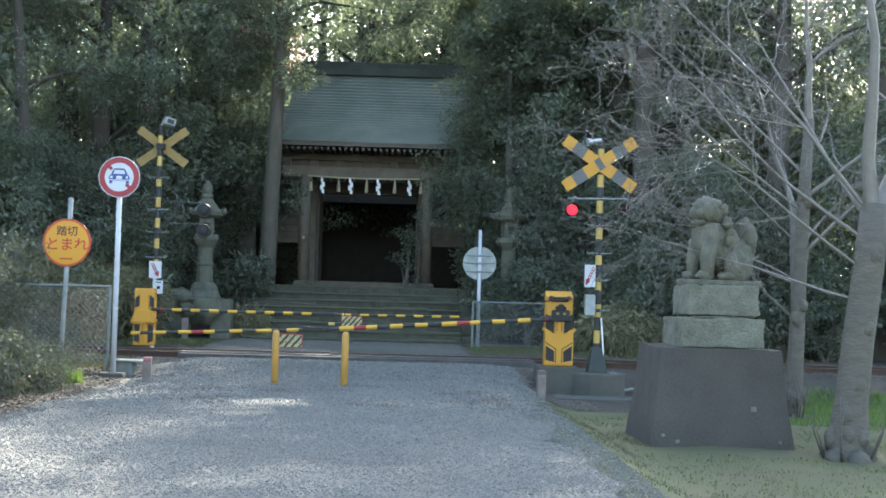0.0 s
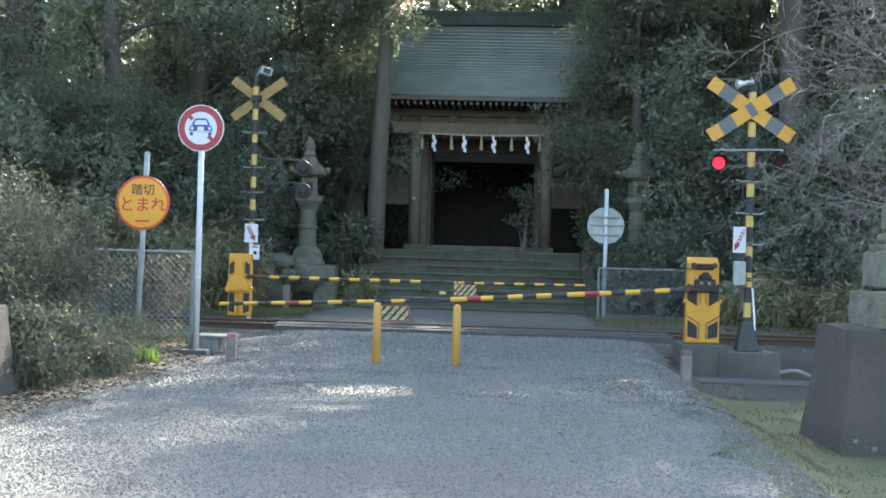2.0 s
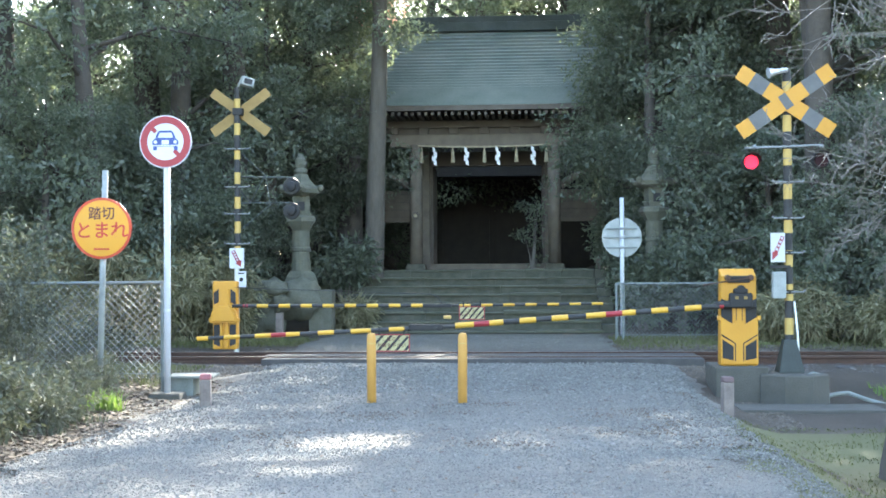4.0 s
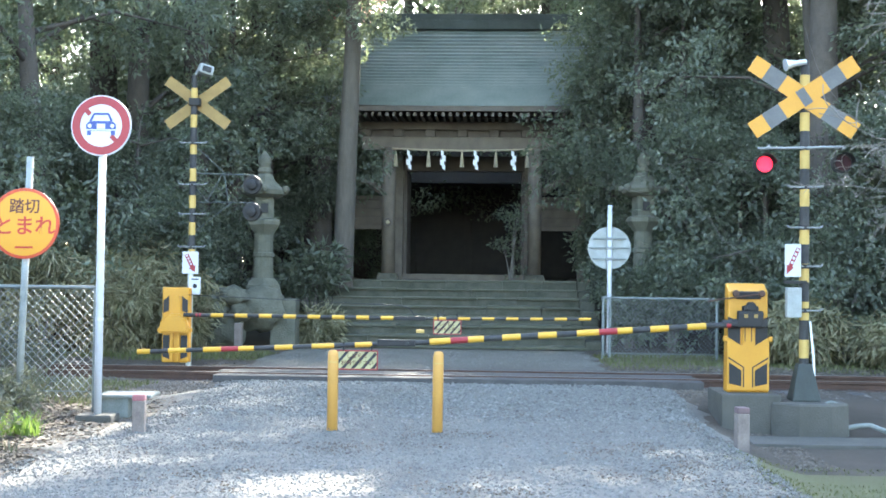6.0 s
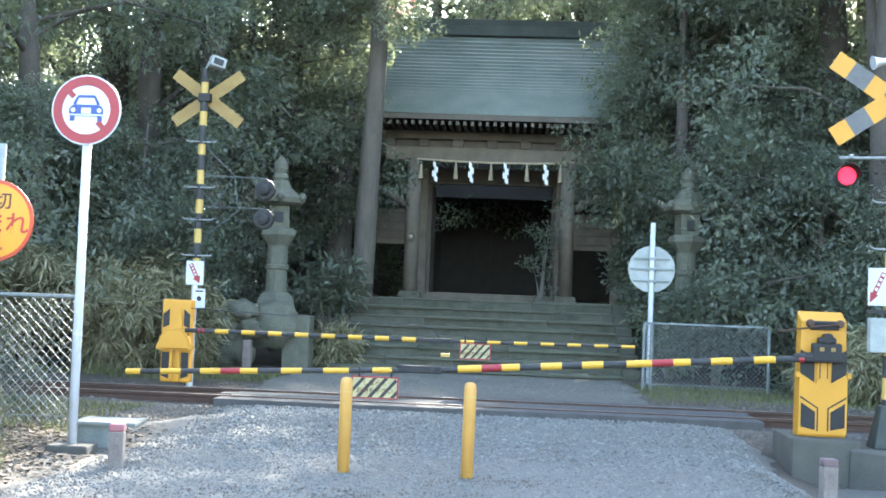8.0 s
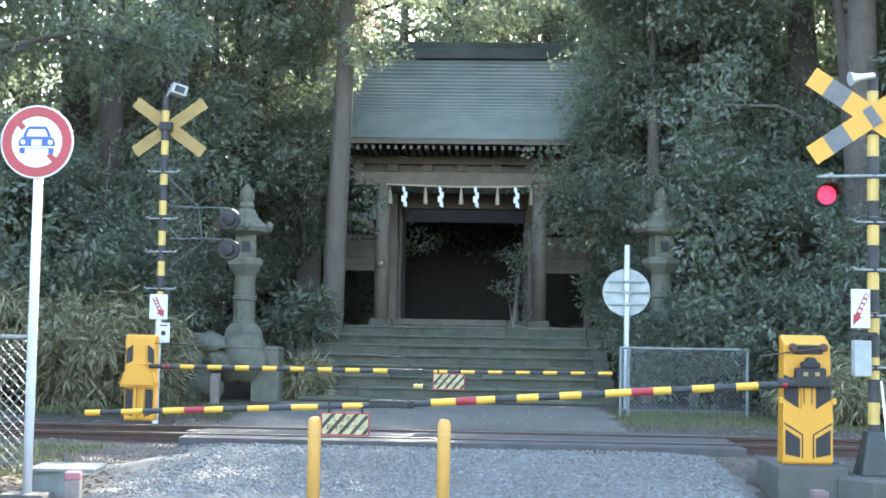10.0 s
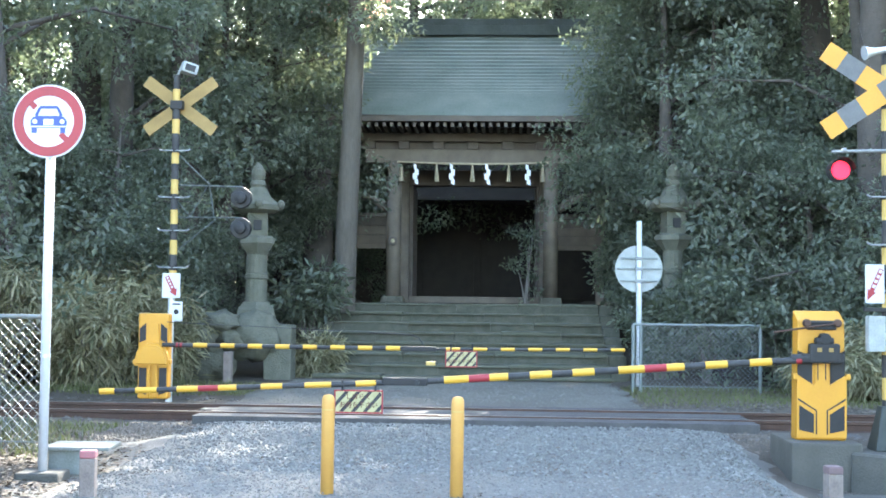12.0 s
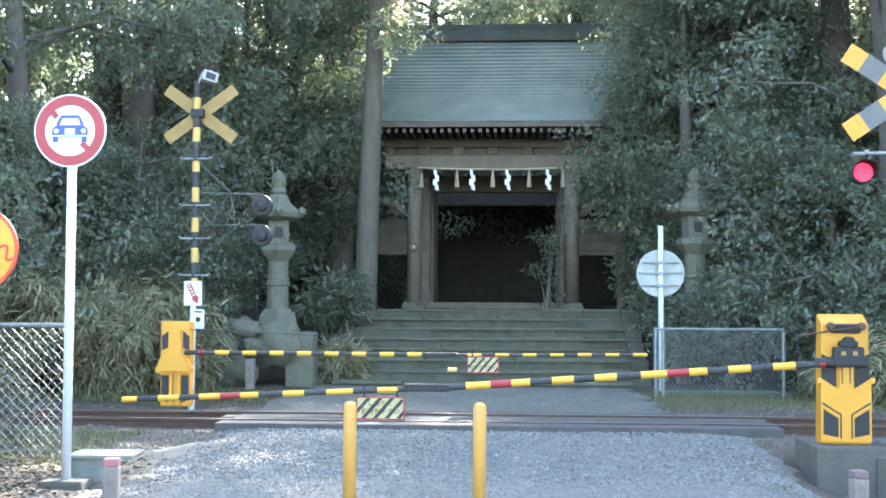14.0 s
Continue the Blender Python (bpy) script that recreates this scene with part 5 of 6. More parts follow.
rng = random.Random(21)
protos = [evergreen(101, 13.5, 1.6, 3.5, 0.0, 320), evergreen(102, 15.0, 2.4, 3.4, 0.8, 320), evergreen(103, 11.0, 1.2, 3.0, -0.6, 280), evergreen(104, 8.5, 0.7, 2.4, 0.3, 190)]
places = [
    # x, y, kind, scale
    (-8.0, 27.5, 2, 1.0), (-11.5, 24.5, 0, 1.0), (-7.4, 31.5, 0, 1.0), (-5.6, 35.5, 2, 0.95), (-10.6, 30.0, 1, 1.0), (-14.5, 29, 0, 1.1),
    (-7.5, 40, 1, 1.0), (-12, 37, 0, 1.1), (-17, 36, 1, 1.1), (-9.5, 46, 0, 1.15), (-7.0, 45.5, 0, 1.1), (-15, 21.5, 2, 1.0), (-18, 27, 1, 1.0),
    (6.4, 29.5, 2, 0.95), (8.6, 26.6, 0, 1.0), (5.6, 33.5, 3, 1.1), (9.8, 31.0, 1, 1.0), (5.0, 37.0, 2, 1.0), (12.5, 28.0, 0, 1.0), (8.0, 38.0, 0, 1.1),
    (13.5, 34, 1, 1.1), (16.5, 30, 0, 1.0), (7.0, 45.5, 1, 1.1), (10, 44, 0, 1.15), (16, 40, 1, 1.1), (2.5, 56, 0, 1.2), (-1.5, 54, 1, 1.2),
    (7, 53, 0, 1.2), (-8, 54, 1, 1.2), (14, 50, 0, 1.2), (-15, 47, 0, 1.2), (20, 36, 0, 1.1), (-22, 33, 0, 1.1), (22, 27, 2, 1.2), (15.5, 24.9 + 1.6, 3, 1.1),
    (-9.3, 20.5, 3, 0.9), (-6.6, 28.8, 3, 0.6), (5.3, 29.8, 3, 0.55), (7.0, 26.9, 3, 0.6), (10.2, 27.2, 3, 0.7), (3.6, 33.2, 3, 0.5), (-8.4, 26.2, 3, 0.62),
]
for i, (x, y, k, s) in enumerate(places):
    copy_thing(protos[k], pose(x, y, ground_z(x, y) - 0.1, 0, 0, rng.uniform(0, 360)) @ Matrix.Diagonal((s, s, s * rng.uniform(0.93, 1.06), 1)))
for k, (x, y) in enumerate(((-13, 42), (17.5, 46), (-20, 42), (19, 30.5))):
    protos[k].matrix_basis = pose(x, y, ground_z(x, y) - 0.1, 0, 0, 30 * k)

# tall trees behind the hall, over the gate's ridge
for x, y, k, s, turn in ((0.2, 53.6, 0, 1.25, 20), (-3.6, 53.0, 1, 1.15, 75), (3.8, 53.3, 1, 1.2, 160), (-1.8, 56.5, 0, 1.3, 200), (2.2, 57.5, 0, 1.3, 310)):
    copy_thing(protos[k], pose(x, y, ground_z(x, y) - 0.1, 0, 0, turn) @ Matrix.Diagonal((s, s, s, 1)))

# high crowns that overhang the gate roof
roof_tree = evergreen(121, 10.5, 4.0, 2.1, -0.5, 260, 62, leaf=(0.14, 0.06))
roof_tree.matrix_basis = pose(3.55, 35.0, ground_z(3.55, 35.0) - 0.1, 0, 0, 15)
copy_thing(roof_tree, pose(4.6, 34.2, ground_z(4.6, 34.2) - 0.1, 0, 0, 140))

# the straight conifer bole before the gate
ct = thing("tree", (-3.25, 33.2, ground_z(-3.25, 33.2)), "straight tall conifer trunk with pale grey-brown bark", "tree")
part("trunk", T([(0.0, 0, -0.3), (0.0, 0, 0.1), (0.02, 0, 0.8), (0.08, 0, 3), (0.18, 0, 6), (0.25, 0, 12), (0.25, 0, 15)], [0.36, 0.29, 0.235, 0.215, 0.185, 0.1, 0.02], 16), M_BARK, ct, smooth=True)
rngc = random.Random(8)
o = new("crown", leaf_cloud("crown", blob_points(rngc, 200, (0.3, 0, 11.0), (2.6, 2.6, 3.6)) + blob_points(rngc, 13, (0.72, -0.6, 6.35), (0.62, 0.5, 0.42), 0.1), 55, 0.42, 0.13, 0.05, M_LEAF, 77))
o.parent = ct


def shrub(name, x, y, r, h, material, label, seed, clumps=70, per=55, leaf=(0.12, 0.05), spread=0.3, category="shrub", group="", droop=0.2):
    g = thing(name, (x, y, ground_z(x, y)), label, category, group)
    rg = random.Random(seed)
    cl = blob_points(rg, clumps, (0, 0, h * 0.52), (r, r, h * 0.52), 0.3)
    bm = bmesh.new()
    for i in range(12):
        e = cl[rg.randrange(len(cl))]
        tube(bm, [(rg.uniform(-0.1, 0.1), rg.uniform(-0.1, 0.1), -0.15), (e[0] * 0.4, e[1] * 0.4, e[2] * 0.55), e], [0.02, 0.014, 0.005], 5)
    part("woody_base", bm, M_TWIG, g)
    o = new("foliage", leaf_cloud("foliage", cl, per, spread, leaf[0], leaf[1], material, seed, droop))
    o.parent = g
    return g


G_B = "bushes along the road edge"
shrub("bush", -5.25, 14.1, 1.5, 2.25, M_LEAF_PALE, "grey-green twiggy bush crowding the road edge", 1, 230, 70, (0.085, 0.022), 0.32, "bush", G_B)
shrub("bush", -5.2, 16.0, 1.15, 2.1, M_LEAF_PALE, "grey-green narrow-leaved bush beside the fence", 2, 170, 70, (0.085, 0.022), 0.3, "bush", G_B)
shrub("bush", -6.6, 15.6, 1.5, 2.0, M_LEAF, "dense dark evergreen bush by the fence", 3, 130, 60, (0.11, 0.045), 0.34, "bush", G_B)
shrub("bush", -6.4, 11.9, 1.3, 2.2, M_LEAF, "glossy green bush behind the stone base", 4, 110, 60, (0.12, 0.05), 0.34, "bush", G_B)
shrub("bush", -4.2, 13.6, 0.75, 0.75, M_LEAF_PALE, "low grey-green scrub at the stone base", 5, 90, 60, (0.1, 0.03), 0.25, "bush", G_B)
G_S = "evergreen shrubs below the shrine"
shrub("shrub", -3.75, 32.2, 0.75, 1.75, M_LEAF, "broad-leaved evergreen shrub beside the tree trunk", 6, 40, 40, (0.24, 0.075), 0.32, "shrub", G_S)
shrub("shrub", 0.5, 36.0, 0.42, 3.1, M_LEAF, "slender leafy shrub before the gate column", 7, 15, 40, (0.13, 0.05), 0.24, "shrub", G_S)
for i, (x, y, r, h) in enumerate(((4.6, 28.8, 1.2, 2.6), (6.0, 27.2, 1.3, 2.2), (7.8, 26.4, 1.2, 1.8), (2.75, 29.9, 0.6, 1.7), (3.5, 29.6, 0.8, 2.3), (2.75, 32.3, 0.7, 2.4), (3.9, 31.6, 1.2, 3.2), (9.6, 26.2, 1.3, 2.2), (11.6, 26.4, 1.4, 2.6), (13.6, 26.3, 1.4, 2.2), (2.6, 34.9, 0.8, 2.0))):
    shrub("shrub", x, y, r, h, M_LEAF, "dark glossy evergreen shrub at the wood's edge", 30 + i, 75, 60, (0.13, 0.055), 0.33, "shrub", G_S)
G_D = "dry bamboo grass thicket"
for i, (x, y, r, h) in enumerate(((-6.2, 26.6, 1.1, 1.9), (-7.4, 25.9, 1.2, 2.1), (-5.5, 27.8, 0.8, 1.6), (-9.0, 25.8, 1.3, 2.1), (-8.3, 22.2 + 3.2, 1.0, 1.5), (-10.8, 25.6, 1.3, 2.0), (-6.8, 28.4, 1.1, 2.2), (-3.3, 30.2, 0.5, 0.8), (-12.6, 25.6, 1.3, 2.0), (5.2, 26.6, 0.9, 1.1), (6.9, 25.9, 1.0, 0.9))):
    shrub("bamboo_grass", x, y, r, h, M_BAMBOO, "dense dry straw-coloured bamboo grass behind the track", 50 + i, 80, 55, (0.26, 0.032), 0.34, "bamboo grass", G_D, droop=0.6)


def tuft(name, x, y, r, n, h, material, label, seed, category="grass tuft", group=""):
    rg = random.Random(seed)
    verts, faces = [], []
    for i in range(n):
        a, d = rg.uniform(0, 6.28), r * math.sqrt(rg.random())
        bx, by = math.cos(a) * d, math.sin(a) * d
        z = ground_z(x + bx, y + by) - ground_z(x, y)
        b = rg.uniform(0, 6.28)
        hh = h * rg.uniform(0.5, 1.1)
        l = hh * rg.uniform(0.2, 0.7)
        w = 0.006 + 0.006 * rg.random()
        k = len(verts)
        sx, sy = -math.sin(b) * w, math.cos(b) * w
        for t, q in ((0, 1), (0.5, 0.8)):
            for s in (-1, 1):
                verts.append((bx + math.cos(b) * l * t * t + s * sx * q, by + math.sin(b) * l * t * t + s * sy * q, z + hh * t))
        verts.append((bx + math.cos(b) * l, by + math.sin(b) * l, z + hh * 0.9))
        faces += [(k, k + 1, k + 3, k + 2), (k + 2, k + 3, k + 4)]
    o = raw(name, verts, faces, material)
    o.location = (x, y, ground_z(x, y))
    return tagged(o, label, category, group, "stuff")


G_T = "weeds along the road edge"
for i, (x, y, r, n, h) in enumerate(((-4.1, 16.7, 0.27, 190, 0.26), (-4.5, 16.9, 0.4, 160, 0.2), (-4.6, 15.0, 0.5, 180, 0.22), (-3.95, 15.6, 0.3, 60, 0.12), (-4.3, 13.6, 0.5, 160, 0.22), (-3.95, 14.6, 0.3, 80, 0.14), (-4.4, 19.8, 0.5, 160, 0.16), (-5.2, 20.6, 0.7, 200, 0.2))):
    tuft("grass_tuft", x, y, r, n, h, M_GRASS if i == 0 else M_LEAF_PALE, "bright green weeds in leaf litter" if i == 0 else "dull green weeds at the road edge", 300 + i, "grass tuft", G_T)

# taller trees over the steps, crowns mostly unseen, placed to shade and dapple the road; thickets fill the wood below
tall = [evergreen(111, 17.0, 8.5, 5.2, 0.5, 330, 62, leaf=(0.165, 0.071)), evergreen(112, 16.0, 7.0, 4.6, -0.8, 300, 62, leaf=(0.165, 0.071))]
thick = evergreen(113, 6.0, 0.5, 2.6, 0.2, 260)
side_tree = evergreen(114, 9.5, 2.6, 2.2, 0.2, 230, 60, leaf=(0.15, 0.065))
# Places and turns of these added trees are set by the sun patches wanted.
for i, (x, y, k, s, turn) in enumerate(((6.06, 32.54, 0, 1.0, 142.8), (6.1, 28.6, 1, 0.95, 94), (5.09, 39.17, 0, 1.0, 0.4), (-6.3, 32.4, 1, 1.0, 0), (3.71, 35.25, 1, 1.05, 30.9), (-4.53, 37.51, 0, 1.0, 162.7), (1.6, 53.5, 0, 1.0, 0), (-4.2, 43.0, 1, 1.0, 0), (7.4, 32.34, 0, 1.0, 340.6), (-9.0, 34.2, 0, 1.0, 0), (4.25, 44.5, 1, 1.0, 82), (11.2, 27.6, 1, 0.95, 89), (-10.2, 27.4, 0, 0.9, 0))):
    spin = rng.uniform(0, 360)
    copy_thing(tall[k], pose(x, y, ground_z(x, y) - 0.1, 0, 0, turn or spin) @ Matrix.Diagonal((s, s, s, 1)))
for k, (x, y) in enumerate(((-1.5, 50), (2.5, 51))):
    tall[k].matrix_basis = pose(x, y, ground_z(x, y))
for i in range(46):
    x = (-1 if i % 2 else 1) * (5.0 + 1.15 * (i // 2) % 21)
    y = 33 + 7.5 * rng.random() + 0.3 * abs(x) * rng.random()
    s = rng.uniform(0.75, 1.15)
    if abs(x + 0.75) < 5.6:
        y += 4
    copy_thing(thick, pose(x, y, ground_z(x, y) - 0.2, 0, 0, rng.uniform(0, 360)) @ Matrix.Diagonal((s, s, s, 1)))
for i in range(22):
    x, y = -26 + 2.5 * i + rng.uniform(-0.6, 0.6), 50 + rng.uniform(0, 4)
    copy_thing(thick, pose(x, y, ground_z(x, y) - 0.2, 0, 0, rng.uniform(0, 360)) @ Matrix.Diagonal((1.5, 1.5, 1.5, 1)))
for x, y, s in ((6.2, 28.6, 0.7), (8.2, 27.9, 0.8), (10.4, 28.6, 0.85), (12.6, 27.6, 0.8), (-7.2, 29.6, 0.75), (-9.2, 28.6, 0.8), (-11.4, 27.4, 0.85), (-13.6, 26.9, 0.9), (-6.2, 32.6, 0.7), (15, 28.3, 0.9), (4.9, 30.6, 0.6), (-6.0, 36.8, 0.8), (-16, 27.2, 0.9), (17.5, 28, 0.9)):
    copy_thing(thick, pose(x, y, ground_z(x, y) - 0.2, 0, 0, rng.uniform(0, 360)) @ Matrix.Diagonal((s, s, s, 1)))
thick.matrix_basis = pose(0, 55, ground_z(0, 55))
for x, y, s in ((3.2, 33.4, 0.95), (-5.9, 34.2, 0.95), (4.1, 33.0, 0.85), (3.7, 34.6, 0.9)):
    copy_thing(side_tree, pose(x, y, ground_z(x, y) - 0.1, 0, 0, rng.uniform(0, 360)) @ Matrix.Diagonal((s, s, s, 1)))
side_tree.matrix_basis = pose(-6.6, 34.5, ground_z(-6.6, 34.5), 0, 0, 70)

rs = np.random.RandomState(4)
woods = leaf_cloud("far_woods", np.stack([rs.uniform(-45, 45, 1700), rs.uniform(58, 66, 1700), rs.uniform(0.5, 17.5, 1700)], 1), 45, 1.6, 0.42, 0.22, M_LEAF, 9)
tagged(new("far_woods", woods), "dark evergreen woods far behind the shrine", "woods", kind="stuff")


# ---- bare trees beside the road ----
def bare_tree(x, y, spine, radii, seed, limbs, label, twig_len=1.0):
    """A leafless tree. spine: trunk points; limbs: (start, direction, length, radius)."""
    g = thing("bare_tree", (x, y, ground_z(x, y)), label, "tree", "leafless trees beside the road")
    rg = random.Random(seed)
    bm = bmesh.new()
    tube(bm, spine, radii, 14)
    for i in range(5):  # knots and stubs
        t = rg.randrange(1, len(spine) - 1)
        lump(bm, (spine[t][0] + rg.uniform(-1, 1) * radii[t] * 0.7, -radii[t] * 0.7, spine[t][2] + rg.uniform(-0.1, 0.2)), (0.07, 0.07, 0.1), i, 0.3, 2)
    for i in range(16):  # burred foot
        a, h = rg.uniform(0, 6.28), rg.uniform(0, 1)
        q = radii[1] * (1.15 - 0.45 * h)
        lump(bm, (q * math.cos(a), q * math.sin(a), 0.5 * h * h), (0.09 - 0.03 * h, 0.09 - 0.03 * h, 0.12), i + seed, 0.4, 2)
    for i in range(6):  # suckers at the foot
        a = rg.uniform(3.4, 6.0)
        q = radii[1] * 1.2
        tube(bm, [(q * math.cos(a), q * math.sin(a), 0.0), (q * 1.5 * math.cos(a), q * 1.5 * math.sin(a), 0.3), (q * 1.6 * math.cos(a) + rg.uniform(-0.1, 0.1), q * 1.6 * math.sin(a), rg.uniform(0.4, 0.8))], [0.014, 0.01, 0.003], 5)
    trunk = part("trunk", bm, M_BARK_PALE, g, smooth=True)

    def grow(bm, p, d, length, r, depth):
        n = 6
        pts, rad, q, dd = [p], [r], p.copy(), d.copy()
        kids = []
        for i in range(n):
            dd = (dd + Vector((rg.uniform(-1, 1), rg.uniform(-1, 1), rg.uniform(-0.8, 0.8))) * (0.14 if depth == 0 else 0.24) + Vector((0, 0, 0.0))).normalized()
            q = q + dd * (length / n)
            pts.append(q.copy())
            rad.append(max(0.0028, r * (1 - 0.85 * (i + 1) / n)))
            if depth < 3 and i >= 1:
                for _ in range(2 if depth < 2 else 1):
                    if rg.random() < 0.8:
                        side = dd.orthogonal()
                        side.rotate(Matrix.Rotation(rg.uniform(0, 6.28), 3, dd))
                        kids.append((q.copy(), (dd * 0.75 + side * rg.uniform(0.45, 0.9)).normalized(), length * rg.uniform(0.32, 0.6) * (1 - 0.4 * i / n), rad[-1] * 0.5))
        tube(bm, pts, rad, 6 if depth < 2 else 4, cap=False)
        for k in kids:
            grow(bm, *k, depth + 1)

    for st, di, ln, r in limbs:
        bm = bmesh.new()
        grow(bm, Vector(st), Vector(di).normalized(), ln, r, 0)
        part("branch", bm, M_TWIG, trunk, smooth=True)
    return g


bare_tree(5.04, 11.9, [(-0.02, 0, -0.3), (0, 0, 0.1), (0.04, 0, 0.6), (0.1, 0, 1.2), (0.2, 0, 2.0), (0.24, 0, 2.6)], [0.28, 0.215, 0.17, 0.16, 0.155, 0.13], 5, [
    ((0.23, 0, 2.45), (0.02, 0.05, 1), 3.6, 0.08), ((0.24, 0, 2.45), (0.5, 0.1, 0.95), 3.2, 0.1), ((0.2, 0, 2.2), (-0.8, 0.25, 0.7), 3.4, 0.022),
    ((0.18, 0, 1.9), (-0.85, -0.1, 0.6), 3.0, 0.018), ((0.2, 0, 2.5), (-0.7, -0.2, 0.9), 3.3, 0.024), ((0.15, 0, 1.6), (-0.9, 0.4, 0.35), 2.4, 0.016), ((0.2, 0, 2.4), (-0.55, 0.5, 1.0), 3.2, 0.024),
    ((0.2, 0, 2.0), (0.8, -0.2, 0.5), 2.2, 0.04)], "leafless cherry tree with pale banded bark on the lawn")
bare_tree(5.9, 16.5, [(0, 0, -0.3), (0, 0, 0.1), (0.05, 0, 1.5), (0.1, 0, 3.0), (0.16, 0, 4.2)], [0.16, 0.13, 0.1, 0.09, 0.07], 6, [
    ((0.1, 0, 2.9), (-0.8, -0.1, 0.55), 2.8, 0.022), ((0.12, 0, 3.4), (-0.7, 0.3, 0.7), 2.8, 0.024), ((0.16, 0, 4.1), (-0.1, 0, 1), 2.6, 0.06), ((0.06, 0, 1.9), (-0.85, 0.1, 0.4), 2.4, 0.018),
    ((0.05, 0, 1.4), (-0.7, -0.3, 0.5), 2.0, 0.016), ((0.1, 0, 3.1), (0.7, 0.2, 0.6), 2.2, 0.035), ((0.08, 0, 2.3), (0.5, -0.3, 0.6), 2.0, 0.03)], "slim leafless tree with grey bark near the track")
bare_tree(6.6, 18.6, [(0, 0, -0.3), (0, 0, 0.1), (-0.03, 0, 1.5), (-0.1, 0, 3.2)], [0.13, 0.1, 0.075, 0.06], 7, [
    ((-0.1, 0, 3.1), (-0.3, 0, 1), 2.6, 0.05), ((-0.05, 0, 2.0), (-0.8, 0.1, 0.45), 2.4, 0.018), ((-0.08, 0, 2.6), (-0.8, -0.2, 0.6), 2.4, 0.018), ((-0.08, 0, 2.4), (0.6, 0.1, 0.7), 2.0, 0.03)], "young leafless tree at the lawn's edge")

# ---- leaf litter and weeds ----
litter = leaf_cloud("leaf_litter", [(-4.6 - 2.2 * random.random() ** 2 + 1.35 * random.random(), 9 + 11 * random.random(), 0.0) for _ in range(620)], 22, 0.5, 0.085, 0.045, M_LITTER, 12, 0, 1.5)
co = np.empty(len(litter.vertices) * 3)
litter.vertices.foreach_get("co", co)
co = co.reshape(-1, 4, 3)
for leafq in co:
    zc = leafq[:, 2].mean()
    leafq[:, 2] = (leafq[:, 2] - zc) * 0.25 + ground_z(leafq[0, 0], leafq[0, 1]) + 0.025
litter.vertices.foreach_set("co", co.reshape(-1))
tagged(new("leaf_litter", litter), "brown fallen leaves on the bank beside the gravel", "leaf litter", kind="stuff")


def turf(name, count, area, h, material, label, seed, keep=None):
    """Short blades of grass strewn over the ground, one object."""
    rg = random.Random(seed)
    verts, faces = [], []
    for _ in range(count):
        x, y = rg.uniform(*area[0]), rg.uniform(*area[1])
        if keep and not keep(x, y, rg):
            continue
        z, b, hh = ground_z(x, y) + 0.02, rg.uniform(0, 6.28), h * rg.uniform(0.5, 1.2)
        sx, sy, l = -math.sin(b) * 0.006, math.cos(b) * 0.006, hh * rg.uniform(0.3, 1.0)
        k = len(verts)
        verts += [(x - sx, y - sy, z), (x + sx, y + sy, z), (x + math.cos(b) * l, y + math.sin(b) * l, z + hh)]
        faces.append((k, k + 1, k + 2))
    return tagged(raw(name, verts, faces, material), label, "grass", kind="stuff")


turf("turf", 30000, ((2.1, 8.5), (6.5, 17.2)), 0.024, M_TURF, "short patchy olive turf on the lawn", 61, lambda x, y, r: wob(x, y, 1.3, 5) > -0.25 + 0.3 * r.random() and x > 1.85 + 0.34 * wob(0, y, 0.8, 2) + 0.16 * wob(0, y, 2.6, 7) + 0.1 * r.random())
# Brighter blades carry the sunlight on this patch in their colour.
turf("turf", 16000, ((4.8, 9.0), (15.5, 20.5)), 0.09, M_GRASS, "green grass near the track, sunlit brightness in its blade colour", 62)
turf("turf", 3000, ((-7, -4.2), (19.0, 22.0)), 0.07, M_TURF, "rough grass between fence and track", 63)
turf("turf", 9000, ((1.9, 9.0), (25.0, 28.4)), 0.07, M_TURF, "rough grass beyond the track", 64)
turf("turf", 5000, ((-9, -3.6), (25.3, 27.6)), 0.1, M_TURF, "rough grass beside the far barrier", 65)

# fallen leaves on the gravel
for nm, area, cnt, sd in (("fallen_leaves", ((-3.4, 2.2), (8, 22)), 760, 71),):
    rg = random.Random(sd)
    verts, faces = [], []
    for _ in range(cnt):
        x, y = rg.uniform(*area[0]), rg.uniform(*area[1])
        z, a, l = ground_z(x, y) + 0.068, rg.uniform(0, 6.28), rg.uniform(0.03, 0.06)
        ca, sa, k = math.cos(a) * l, math.sin(a) * l, len(verts)
        verts += [(x, y, z), (x + ca * 0.5 - sa * 0.28, y + sa * 0.5 + ca * 0.28, z + 0.012 * rg.random()), (x + ca, y + sa, z + 0.015 * rg.random()), (x + ca * 0.5 + sa * 0.28, y + sa * 0.5 - ca * 0.28, z + 0.012 * rg.random())]
        faces += [(k, k + 1, k + 2), (k, k + 2, k + 3)]
    tagged(raw(nm, verts, faces, M_LITTER), "scattered brown leaves on the grey gravel", "fallen leaves", kind="stuff")

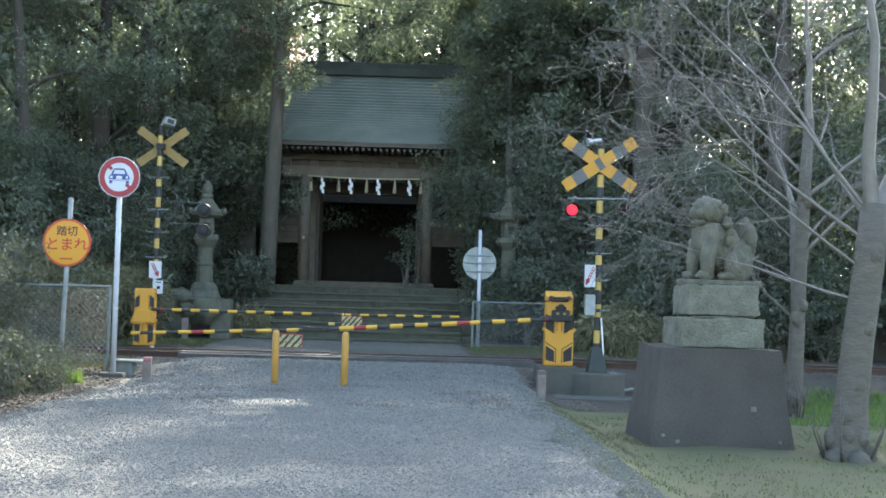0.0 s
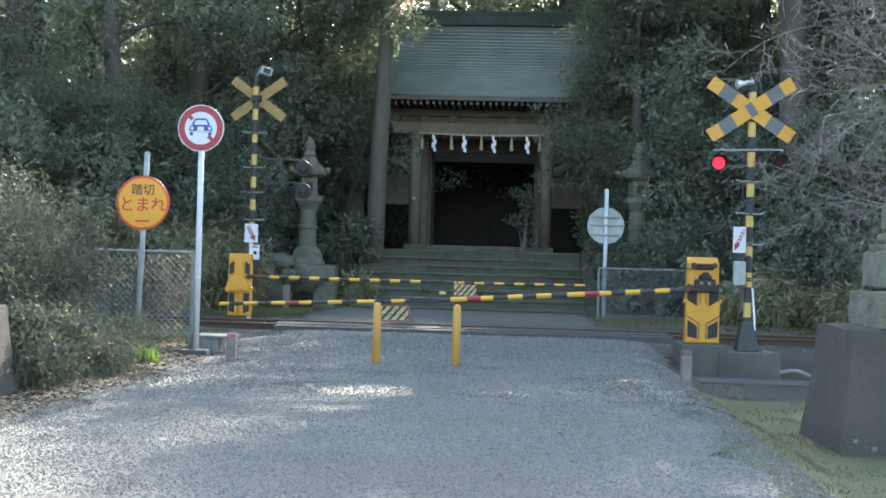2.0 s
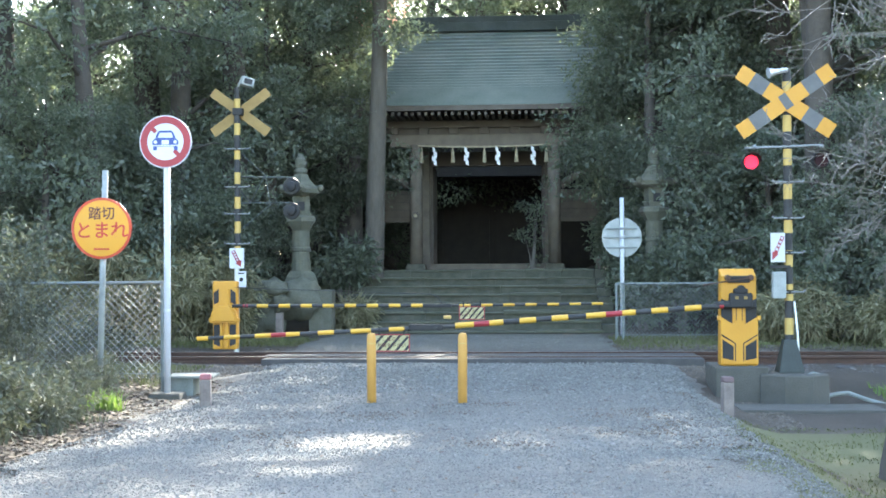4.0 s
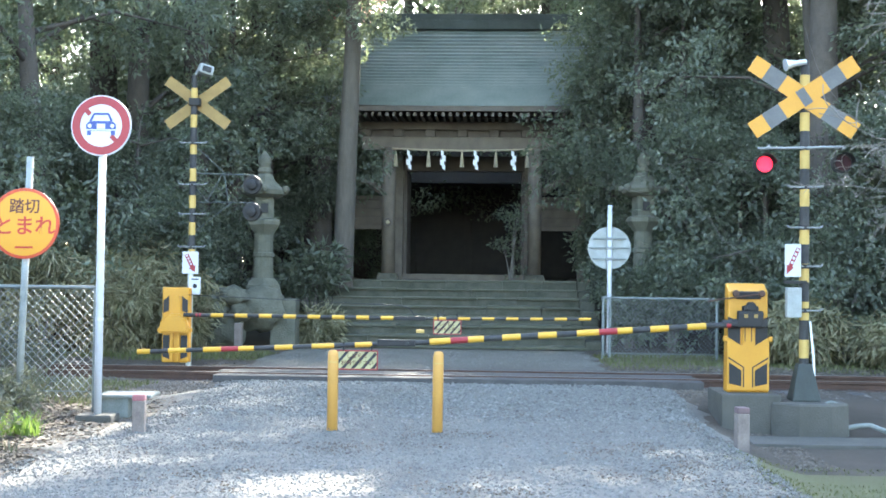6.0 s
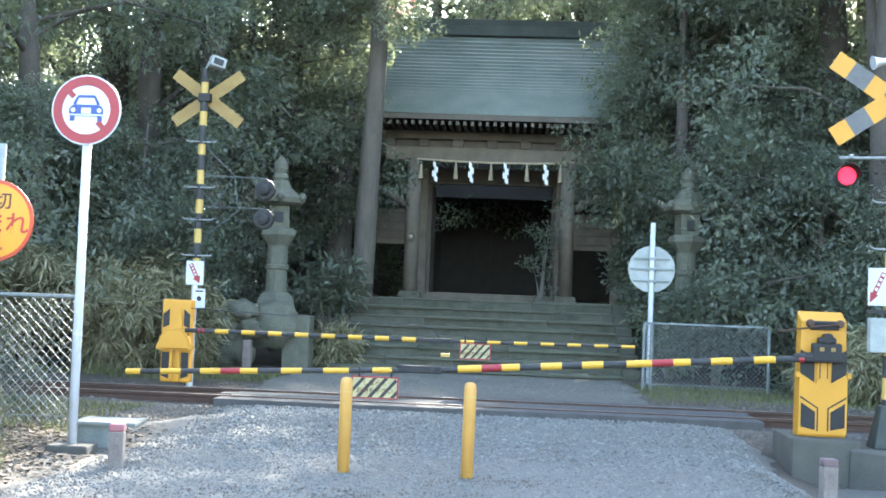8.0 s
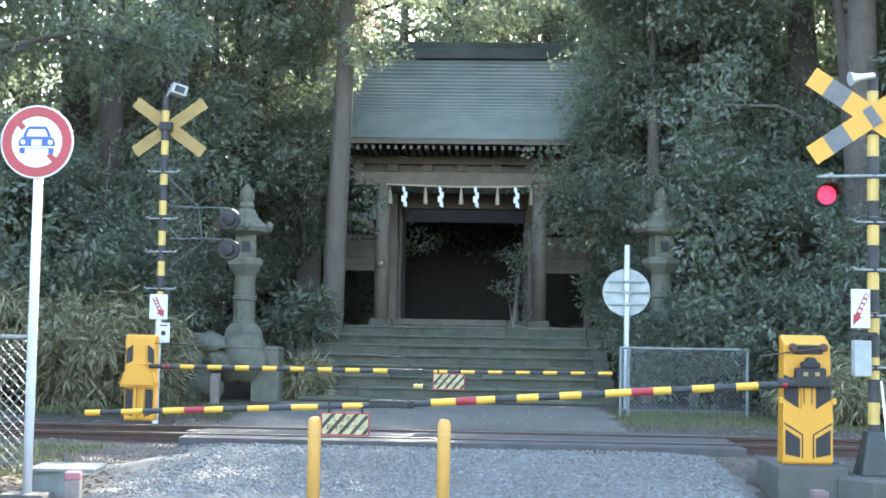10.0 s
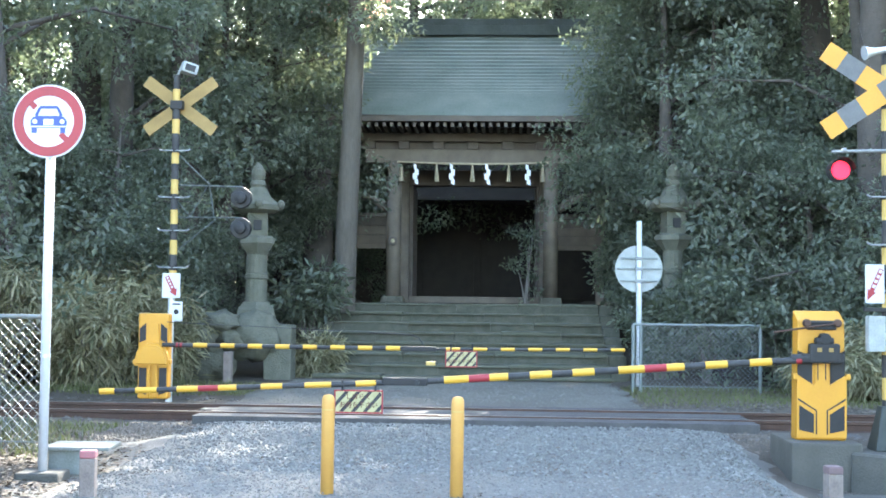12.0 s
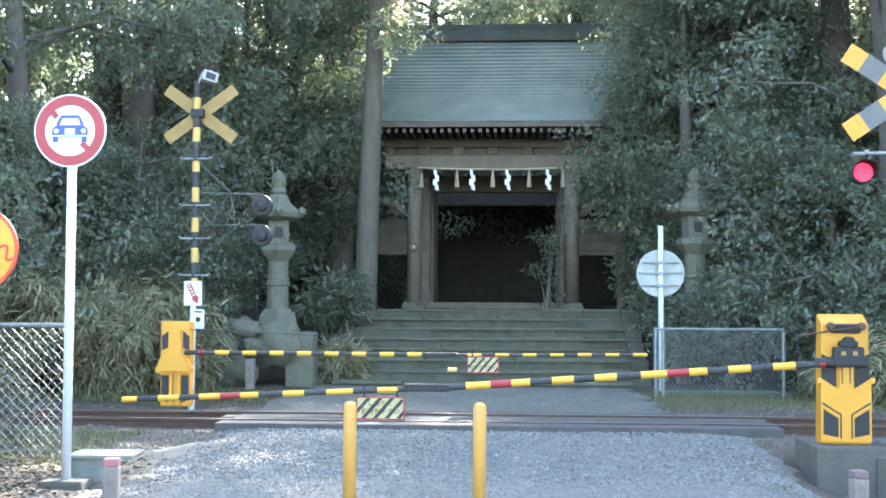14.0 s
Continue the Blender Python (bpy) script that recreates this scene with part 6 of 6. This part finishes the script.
# camellia by the gate roof
cam_tree = evergreen(131, 9.2, 3.4, 2.3, 0.5, 220, 55, leaf=(0.11, 0.055))
tagged(cam_tree, "camellia tree with small red blossoms beside the gate roof", "tree")
cam_tree.matrix_basis = pose(-5.3, 35.0, ground_z(-5.3, 35.0), 0, 0, 40)
rg = random.Random(14)
ob = new("blossom_cluster", leaf_cloud("blossom_cluster", blob_points(rg, 110, (1.2, -1.3, 6.9), (1.5, 0.9, 1.0), 0.3), 5, 0.14, 0.075, 0.065, M_PETAL, 15))
ob.parent = cam_tree
tagged(ob, "small red and pink camellia blossoms", kind="stuff")


# bare vines hanging on the wood's edge
rg = random.Random(91)
for i in range(9):
    x0, y0 = 5.2 + 0.62 * i + rg.uniform(-0.3, 0.3), 27.0 + 1.6 * rg.random()
    g = thing("bare_vine", (x0, y0, ground_z(x0, y0)), "thin leafless vine hanging over evergreen foliage", "vine", "vines on the wood's edge")
    for j in range(3):
        p = Vector((rg.uniform(-0.2, 0.2), 0.4, rg.uniform(0.2, 2.0)))
        d = Vector((rg.uniform(-0.5, 0.5), -0.05, 1.0)).normalized()
        pts = [p.copy()]
        for k in range(12):
            d = (d + Vector((rg.uniform(-0.5, 0.5), rg.uniform(-0.12, 0.1), rg.uniform(-0.45, 0.25)))).normalized()
            p = p + d * rg.uniform(0.3, 0.55)
            p.z = max(p.z, 0.2)
            pts.append(p.copy())
        part("stem", T(pts, [0.006 - 0.0003 * k for k in range(13)], 5), M_TWIG, g, smooth=True)

# low scrub where the bank meets the gravel
for i, (x, y, r, hh) in enumerate(((-4.1, 12.9, 0.5, 0.5), (-4.0, 14.9, 0.4, 0.4), (-4.6, 17.6, 0.5, 0.5), (-4.15, 15.8, 0.4, 0.45), (-5.2, 19.6, 0.7, 0.8), (-6.3, 20.0, 0.8, 0.9))):
    shrub("scrub", x, y, r, hh, M_LEAF_PALE, "low dull green scrub on the leafy bank", 400 + i, 40, 50, (0.08, 0.02), 0.22, "scrub", "scrub on the bank")
